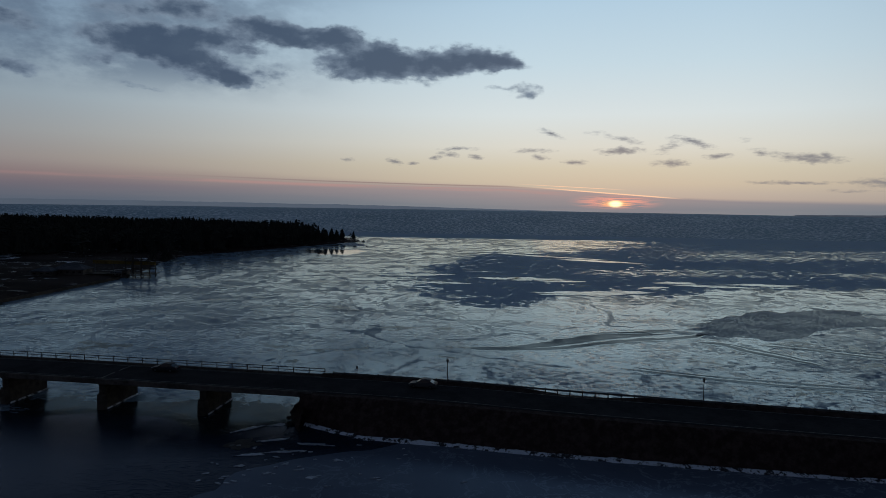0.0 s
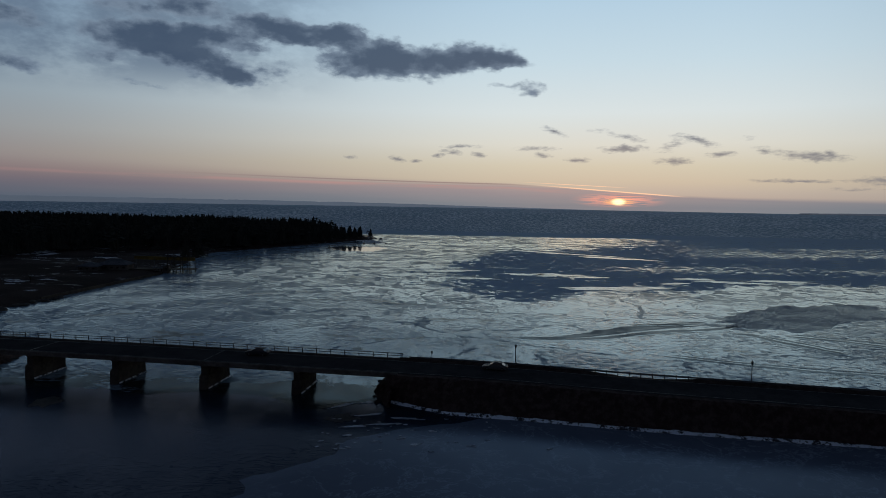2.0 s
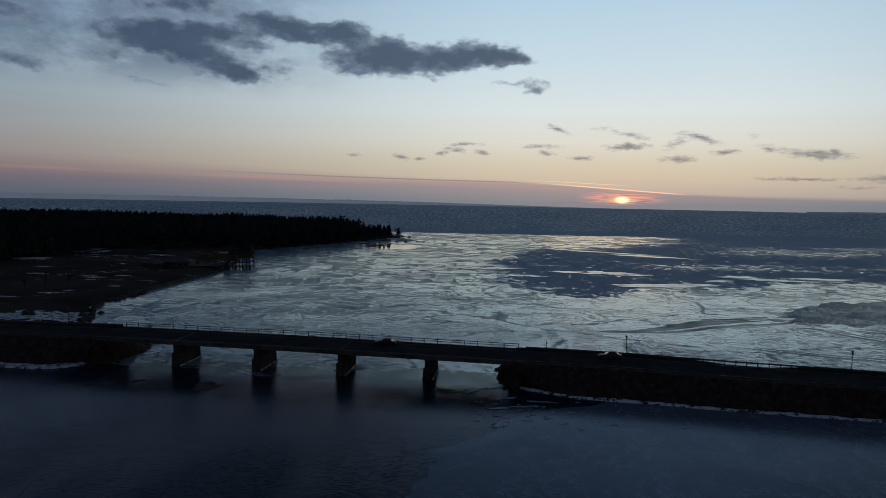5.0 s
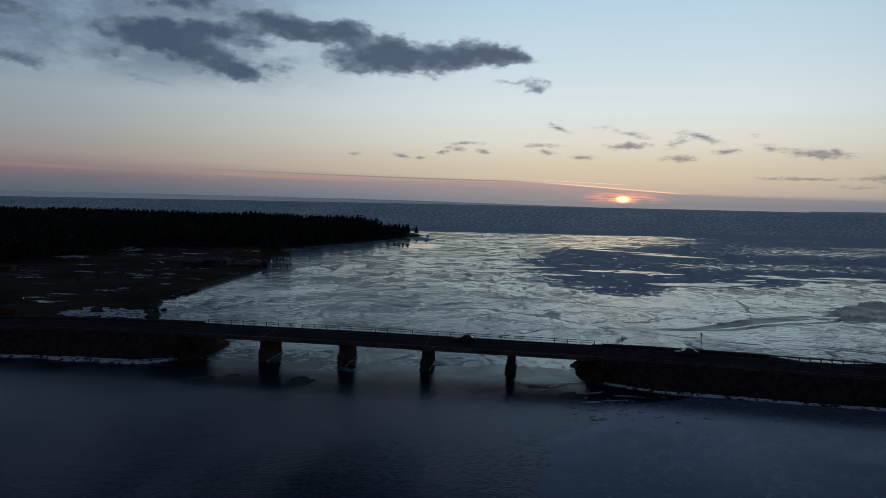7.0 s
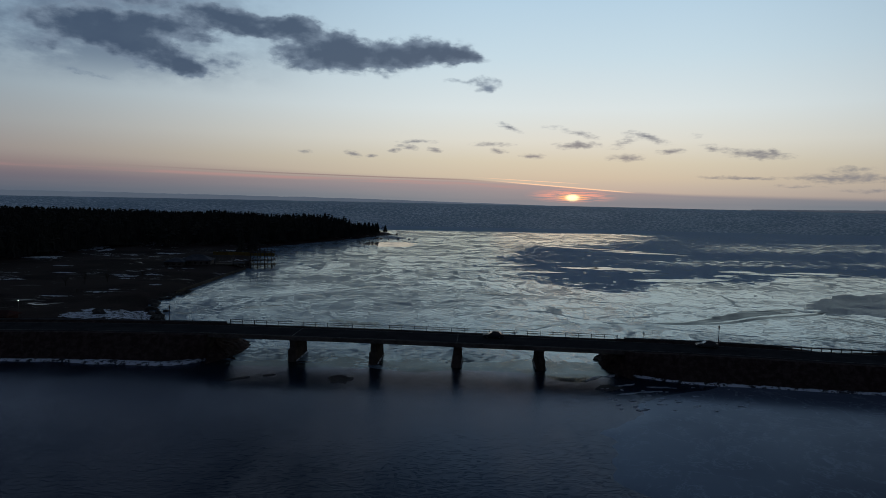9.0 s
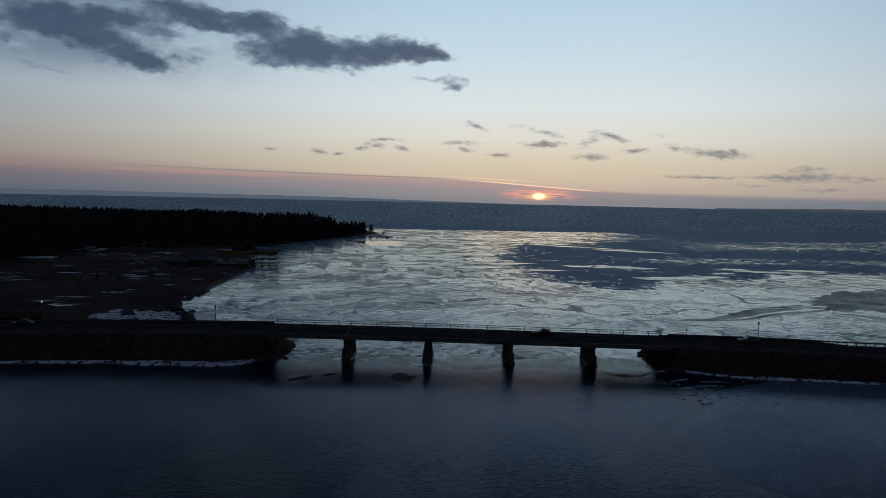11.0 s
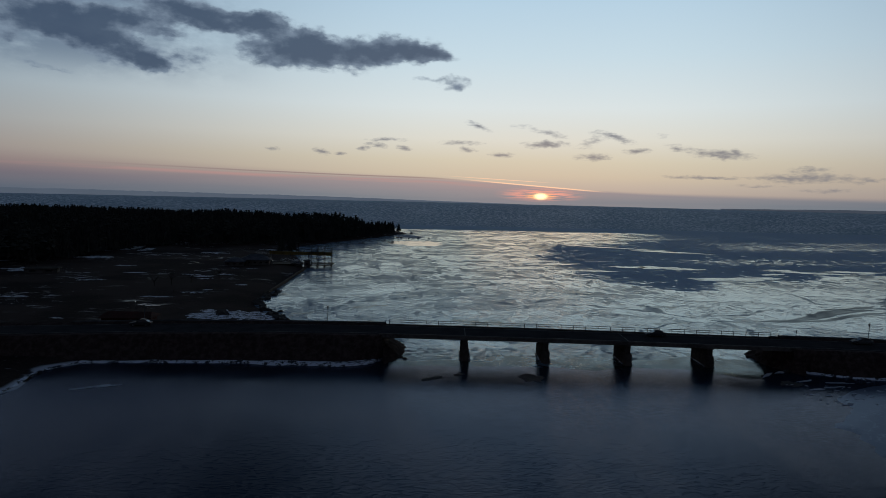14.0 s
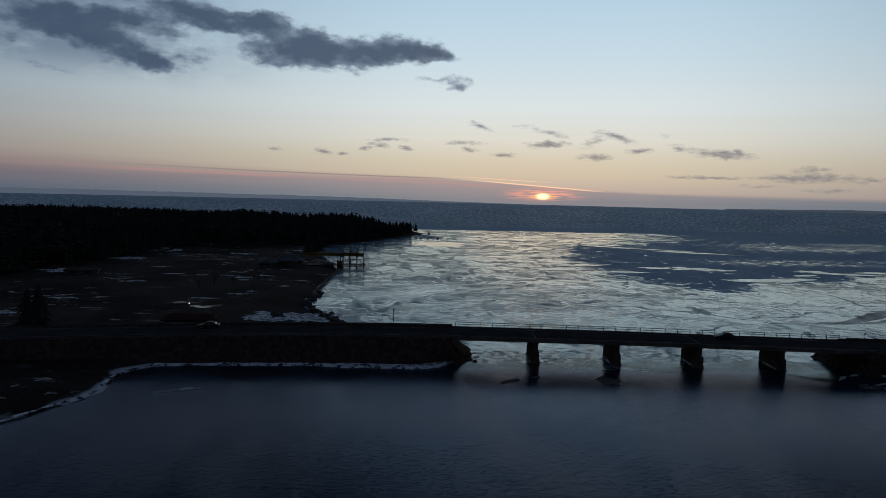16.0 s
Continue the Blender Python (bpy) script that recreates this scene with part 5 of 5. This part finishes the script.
for k in range(46):
    f = RNG.random()
    if f < 0.55:
        g = RNG.random()
        x, y = (-121 - 15.5 * g, 148 + 38 * g)
    else:
        g = RNG.random()
        x, y = -136.8 + 2.0 * g, 188 + 26 * g
    make_rock(x + RNG.uniform(-1.5, 1.5), y + RNG.uniform(-1.5, 1.5), RNG.uniform(0.5, 1.3), k * 3.3 + 100)


# ---------------------------------------------------------------- wharf, buildings, vehicles
YELLOW = worn("faded_yellow_paint", (0.10, 0.07, 0.018), (0.22, 0.155, 0.04), 1.5, 0.75, 0.2, 0.01, 0.1)
ROOF = worn("slate_roof", (0.05, 0.055, 0.065), (0.12, 0.125, 0.14), 1.8, 0.85, 0.3, 0.02, 0.1)
CLADDING = worn("weathered_boards", (0.05, 0.045, 0.04), (0.14, 0.13, 0.12), 1.4, 0.85, 0.3, 0.02, 0.1)
PALE_BOARDS = worn("pale_boards", (0.45, 0.46, 0.46), (0.66, 0.66, 0.65), 1.4, 0.8, 0.2, 0.01, 0.2)
RED_BOARDS = worn("red_boards", (0.03, 0.012, 0.010), (0.07, 0.022, 0.018), 1.6, 0.85, 0.3, 0.02, 0.1)
GLASS = worn("dark_glass", (0.012, 0.014, 0.017), (0.02, 0.022, 0.026), 0.5, 0.15, 0.0, 0.001, 0.5)


def make_wharf():
    w = thing("wharf", Matrix.Identity(4), "timber wharf with tall piles and a faded yellow crane beam", "wharf")
    deck_z = 1.75
    for k, (x, y) in enumerate([(-131 + 3.2 * i, 287 + 0.4 * i) for i in range(4)] + [(-131 + 3.2 * i, 293 + 0.4 * i) for i in range(4)]):
        bm = bmesh.new()
        rod(bm, (x, y, -1.0), (x + 0.05, y, 9.4 + 0.5 * wob(k, 1, 2.1)), 0.19, 0.14, 9)
        part("mooring_post", bm, TIMBER, w)
    for y in (287.2, 293.4):
        for z in (deck_z - 0.45, 3.9, 7.6):
            bm = bmesh.new()
            box(bm, -126.2, y + 0.4, z, 10.8, 0.3, 0.3, rz=math.atan2(0.4, 3.2), bevel=0.03)
            part("cross_beam", bm, TIMBER, w)
    for i in range(18):
        bm = bmesh.new()
        box(bm, -147.5 + 1.55 * i, 290.5 + 0.19 * i, deck_z, 1.45, 7.6, 0.14, rz=0.125, bevel=0.015)
        part("deck_plank", bm, TIMBER, w)
    for i in range(9):
        bm = bmesh.new()
        rod(bm, (-147 + 3.2 * i, 286.4 + 0.4 * i, -0.8), (-147 + 3.2 * i, 286.4 + 0.4 * i, deck_z), 0.2, 0.18, 8)
        part("deck_post", bm, TIMBER, w)
    bm = bmesh.new()
    a, b = Vector((-151, 297.5, 6.2)), Vector((-121.2, 293.8, 6.2))
    d = b - a
    for z, h in ((6.75, 0.28), (5.55, 0.28)):
        box(bm, (a.x + b.x) / 2, (a.y + b.y) / 2, z, d.length, 0.5, h, rz=math.atan2(d.y, d.x), bevel=0.02)
    box(bm, (a.x + b.x) / 2, (a.y + b.y) / 2, 6.15, d.length, 0.12, 1.0, rz=math.atan2(d.y, d.x))
    part("crane_beam", bm, YELLOW, w, "long faded yellow beam")
    for f in (0.03, 0.33, 0.62):
        p = a.lerp(b, f)
        bm = bmesh.new()
        rod(bm, (p.x, p.y, 0.6), (p.x, p.y, 6.0), 0.2, 0.2, 8)
        part("beam_leg", bm, STEEL, w)
    return w


make_wharf()


def make_bare_tree(x, y, height, seed):
    """A leafless shrub: a short forked trunk and thin spreading branches."""
    rng = random.Random(seed)
    tree = thing("bare_tree", pose(x, y, ground_at(x, y) - 0.1, 0, 0, rng.uniform(0, 360)), "small leafless tree standing on the dark field", "tree", "bare trees on the field")
    trunk, twigs = bmesh.new(), bmesh.new()
    rod(trunk, (0, 0, 0), (0.1, 0, height * 0.35), 0.16, 0.12, 7)
    for k in range(7):
        a = math.tau * k / 7 + rng.uniform(-0.3, 0.3)
        reach, top = height * rng.uniform(0.18, 0.38), height * rng.uniform(0.6, 0.95)
        mid = Vector((0.1 + reach * 0.5 * math.cos(a), reach * 0.5 * math.sin(a), (height * 0.35 + top) / 2))
        rod(trunk, (0.1, 0, height * 0.33), mid, 0.09, 0.06, 6)
        for _ in range(4):
            tip = mid + Vector((reach * rng.uniform(0.1, 0.9) * math.cos(a + rng.uniform(-0.8, 0.8)), reach * rng.uniform(0.1, 0.9) * math.sin(a + rng.uniform(-0.8, 0.8)), (top - mid.z) * rng.uniform(0.5, 1.1)))
            rod(twigs, mid, tip, 0.05, 0.015, 5)
    part("trunk", trunk, BARK, tree)
    part("crown", twigs, BARK, tree)


for k, (x, y, h) in enumerate(((-171, 214, 5.5), (-166, 220, 4.5), (-175, 209, 4.0), (-160, 236, 4.5))):
    make_bare_tree(x, y, h, k + 3)


def make_house(name, x, y, turn, lx, ly, wall_h, roof_h, hip, walls, roof, label, windows=3, category="house"):
    z = ground_at(x, y)
    h = thing(name, pose(x, y, z - 0.15, 0, 0, turn), label, category)
    bm = bmesh.new()
    box(bm, 0, 0, wall_h / 2, lx, ly, wall_h, bevel=0.02)
    part("wall", bm, walls, h)
    bm = bmesh.new()
    e = 0.6
    lo = [bm.verts.new(v) for v in ((-lx / 2 - e, -ly / 2 - e, wall_h), (lx / 2 + e, -ly / 2 - e, wall_h), (lx / 2 + e, ly / 2 + e, wall_h), (-lx / 2 - e, ly / 2 + e, wall_h))]
    lo2 = [bm.verts.new((v.co.x, v.co.y, v.co.z + 0.18)) for v in lo]
    top = [bm.verts.new((s * max(lx / 2 - hip, 0.2), 0, wall_h + roof_h)) for s in (-1, 1)]
    bm.faces.new(lo[::-1])
    for k in range(4):
        bm.faces.new((lo[k], lo[(k + 1) % 4], lo2[(k + 1) % 4], lo2[k]))
    bm.faces.new((lo2[0], lo2[1], top[1], top[0])), bm.faces.new((lo2[2], lo2[3], top[0], top[1]))
    bm.faces.new((lo2[1], lo2[2], top[1])), bm.faces.new((lo2[3], lo2[0], top[0]))
    part("roof", bm, roof, h)
    for i in range(windows):
        bm = bmesh.new()
        box(bm, lx * ((i + 0.5) / windows - 0.5), -ly / 2 - 0.02, wall_h * 0.55, lx / windows * 0.45, 0.10, wall_h * 0.38, bevel=0.01)
        win = part("window", bm, walls, h)
        bm = bmesh.new()
        box(bm, lx * ((i + 0.5) / windows - 0.5), -ly / 2 - 0.06, wall_h * 0.55, lx / windows * 0.38, 0.06, wall_h * 0.30)
        part("pane", bm, GLASS, win)
    return h


hall = make_house("shore_hall", -156, 290, 4, 13, 8.5, 2.3, 2.5, 4.2, CLADDING, ROOF, "low grey pavilion with a hipped roof beside the wharf", 5)
make_house("shore_hall", -164, 284, 4, 8, 7, 1.9, 1.9, 3.4, CLADDING, ROOF, "small grey annex with a hipped roof near the wharf", 3)
make_house("boat_shed", -137.4, 293, 4, 4.4, 2.6, 1.7, 0.5, 0.2, PALE_BOARDS, ROOF, "small pale shed at the landward end of the wharf", 3, "shed")
make_house("boat_shed", -132.6, 290, 4, 2.4, 2.4, 3.6, 0.4, 0.2, CLADDING, ROOF, "tall narrow dark hut on the wharf", 1, "shed")
make_house("long_shed", -226, 240, 12, 11, 4, 1.6, 0.7, 0.4, CLADDING, TIMBER, "long low black shed under the wood", 2, "shed")
make_house("roadside_shed", -158.5, 141, -2, 11, 5, 2.6, 1.2, 0.4, RED_BOARDS, RED_BOARDS, "low dull red shed behind the road", 3, "shed")

LIT = bpy.data.materials.new("lit_bulb")
LIT.use_nodes = True
LIT.node_tree.nodes["Principled BSDF"].inputs["Emission Color"].default_value = (1, 0.9, 0.75, 1)
LIT.node_tree.nodes["Principled BSDF"].inputs["Emission Strength"].default_value = 4.0


def make_yard_lamp(x, y):
    z = ground_at(x, y)
    lamp = thing("yard_lamp", pose(x, y, z), "lit yard lamp on a thin pole in the field", "lamp")
    bm = bmesh.new()
    rod(bm, (0, 0, -0.2), (0, 0, 2.0), 0.06, 0.05, 8)
    part("pole", bm, STEEL, lamp)
    bm = bmesh.new()
    bmesh.ops.create_uvsphere(bm, u_segments=10, v_segments=6, radius=0.10, matrix=Matrix.Translation((0, 0, 2.1)))
    part("bulb", bm, LIT, lamp, "small glowing bulb", True)


make_yard_lamp(-166, 166)


def make_fence(points, label):
    fence = thing("field_fence", Matrix.Identity(4), label, "fence")
    for (ax, ay), (bx, by) in zip(points, points[1:]):
        n = max(2, int(math.hypot(bx - ax, by - ay) / 3.0))
        for k in range(n):
            x, y = ax + (bx - ax) * k / n, ay + (by - ay) * k / n
            z = ground_at(x, y)
            bm = bmesh.new()
            rod(bm, (x, y, z - 0.2), (x, y, z + 1.15), 0.07, 0.06, 6)
            part("post", bm, TIMBER, fence)
        za, zb = ground_at(ax, ay), ground_at(bx, by)
        for h in (0.55, 0.95):
            bm = bmesh.new()
            rod(bm, (ax, ay, za + h), (bx, by, zb + h), 0.035, 0.035, 6)
            part("rail", bm, TIMBER, fence)


make_fence([(-165, 196), (-158, 197), (-152, 202)], "short timber fence across a snowy patch")


def make_seawall():
    """Boulder and timber edge between the field and the bay."""
    w = thing("seawall", Matrix.Identity(4), "low dark timber seawall along the bay shore", "seawall")
    a, b = Vector((-136.6, 205)), Vector((-132.3, 284))
    n = 26
    for k in range(n):
        p, q = a.lerp(b, k / n), a.lerp(b, (k + 1) / n)
        bm = bmesh.new()
        d = q - p
        box(bm, (p.x + q.x) / 2, (p.y + q.y) / 2, 0.55, d.length - 0.06, 0.35, 1.3 + 0.1 * wob(k, 0, 1.7), rz=math.atan2(d.y, d.x), bevel=0.03)
        part("wall_board", bm, TIMBER, w)


make_seawall()


def make_sign_pole():
    q, side = road_at(-7.6)
    at = q + side * 5.5
    s = thing("sign_post", pose(at.x, at.y, 4.55), "thin roadside post with a small plate", "sign post")
    bm = bmesh.new()
    rod(bm, (0, 0, 0), (0, 0, 2.1), 0.035, 0.035, 8)
    part("post", bm, GALVANISED, s)
    bm = bmesh.new()
    box(bm, 0, -0.05, 1.85, 0.28, 0.03, 0.5, bevel=0.01)
    part("plate", bm, STEEL, s)


make_sign_pole()


def car_paint(name, colour):
    def build(t, p):
        n = t.noise(p, 3.0, 5)
        return {"Base Color": t.mix(n, tuple(c * 0.8 for c in colour), colour), "Roughness": t.lerp(n, 0.35, 0.55), "Specular IOR Level": 0.1}
    return shader(name, build)


RUBBER = worn("tyre_rubber", (0.012, 0.012, 0.012), (0.025, 0.025, 0.025), 8.0, 0.9, 0.2, 0.004, 0.1)
LENS = worn("lamp_lens", (0.5, 0.5, 0.5), (0.7, 0.7, 0.7), 6.0, 0.15, 0.0, 0.001, 0.6)
RED_LENS = worn("red_lens", (0.2, 0.01, 0.01), (0.35, 0.02, 0.02), 6.0, 0.2, 0.0, 0.001, 0.5)


def make_car(x, offset, paint, label, heading=180):
    q, side = road_at(x)
    at = q + side * offset
    turn = math.degrees(math.atan2(-side.x, side.y)) + heading
    car = thing("car", pose(at.x, at.y, ROAD_Z + 0.03 + rise(x), 0, 0, turn), label, "car", "cars on the road")
    bm = bmesh.new()
    rings = []
    for u, w, lo, hi in ((-2.25, 0.70, 0.42, 0.72), (-2.1, 0.82, 0.28, 0.90), (-1.5, 0.88, 0.24, 0.96), (-0.6, 0.89, 0.22, 0.95), (0.5, 0.89, 0.22, 0.94), (1.2, 0.87, 0.22, 0.86), (1.9, 0.82, 0.25, 0.76), (2.22, 0.68, 0.36, 0.62)):
        rings.append([(u, -w, lo + 0.12), (u, -w * 0.93, lo), (u, w * 0.93, lo), (u, w, lo + 0.12), (u, w, hi - 0.18), (u, w * 0.9, hi), (u, -w * 0.9, hi), (u, -w, hi - 0.18)])
    loft(bm, rings)
    part("body", bm, paint, car, smooth=False)
    bm = bmesh.new()
    rings = []
    for u, w, hi in ((-1.75, 0.70, 0.95), (-1.15, 0.66, 1.34), (-0.5, 0.64, 1.44), (0.15, 0.64, 1.40), (0.95, 0.72, 0.93)):
        rings.append([(u, -w - 0.08, 0.90), (u, w + 0.08, 0.90), (u, w, hi), (u, -w, hi)])
    loft(bm, rings)
    part("windows", bm, GLASS, car, "dark car glass")
    bm = bmesh.new()
    rings = []
    for u, w, hi in ((-1.3, 0.64, 1.31), (-1.1, 0.64, 1.39), (-0.5, 0.62, 1.475), (0.1, 0.62, 1.44), (0.3, 0.63, 1.34)):
        rings.append([(u, -w, hi - 0.05), (u, w, hi - 0.05), (u, w * 0.9, hi + 0.02), (u, -w * 0.9, hi + 0.02)])
    loft(bm, rings)
    part("roof", bm, paint, car)
    for u in (-1.35, 1.35):
        for s in (-1, 1):
            bm = bmesh.new()
            rod(bm, (u, s * 0.68, 0.31), (u, s * 0.90, 0.31), 0.31, 0.31, 16)
            wheel = part("wheel", bm, RUBBER, car)
            bm = bmesh.new()
            rod(bm, (u, s * 0.86, 0.31), (u, s * 0.915, 0.31), 0.19, 0.17, 10)
            part("rim", bm, GALVANISED, wheel, "dull metal rim")
    for s in (-1, 1):
        bm = bmesh.new()
        box(bm, 2.14, s * 0.55, 0.60, 0.14, 0.28, 0.13, bevel=0.03)
        part("headlight", bm, LENS, car, "clear headlight")
        bm = bmesh.new()
        box(bm, -2.18, s * 0.6, 0.74, 0.12, 0.24, 0.14, bevel=0.03)
        part("taillight", bm, RED_LENS, car, "red tail light")
        bm = bmesh.new()
        box(bm, 0.75, s * 0.98, 0.98, 0.12, 0.16, 0.12, bevel=0.03)
        part("mirror", bm, paint, car)
    return car


make_car(4.2, 2.0, car_paint("silver_paint", (0.075, 0.077, 0.08)), "pale silver saloon car driving over the causeway")
make_car(-39.5, 2.0, car_paint("dark_paint", (0.03, 0.035, 0.045)), "dark saloon car driving over the bridge")
make_car(-150.5, 2.0, car_paint("grey_paint", (0.03, 0.032, 0.035)), "grey saloon car on the road past the shore")
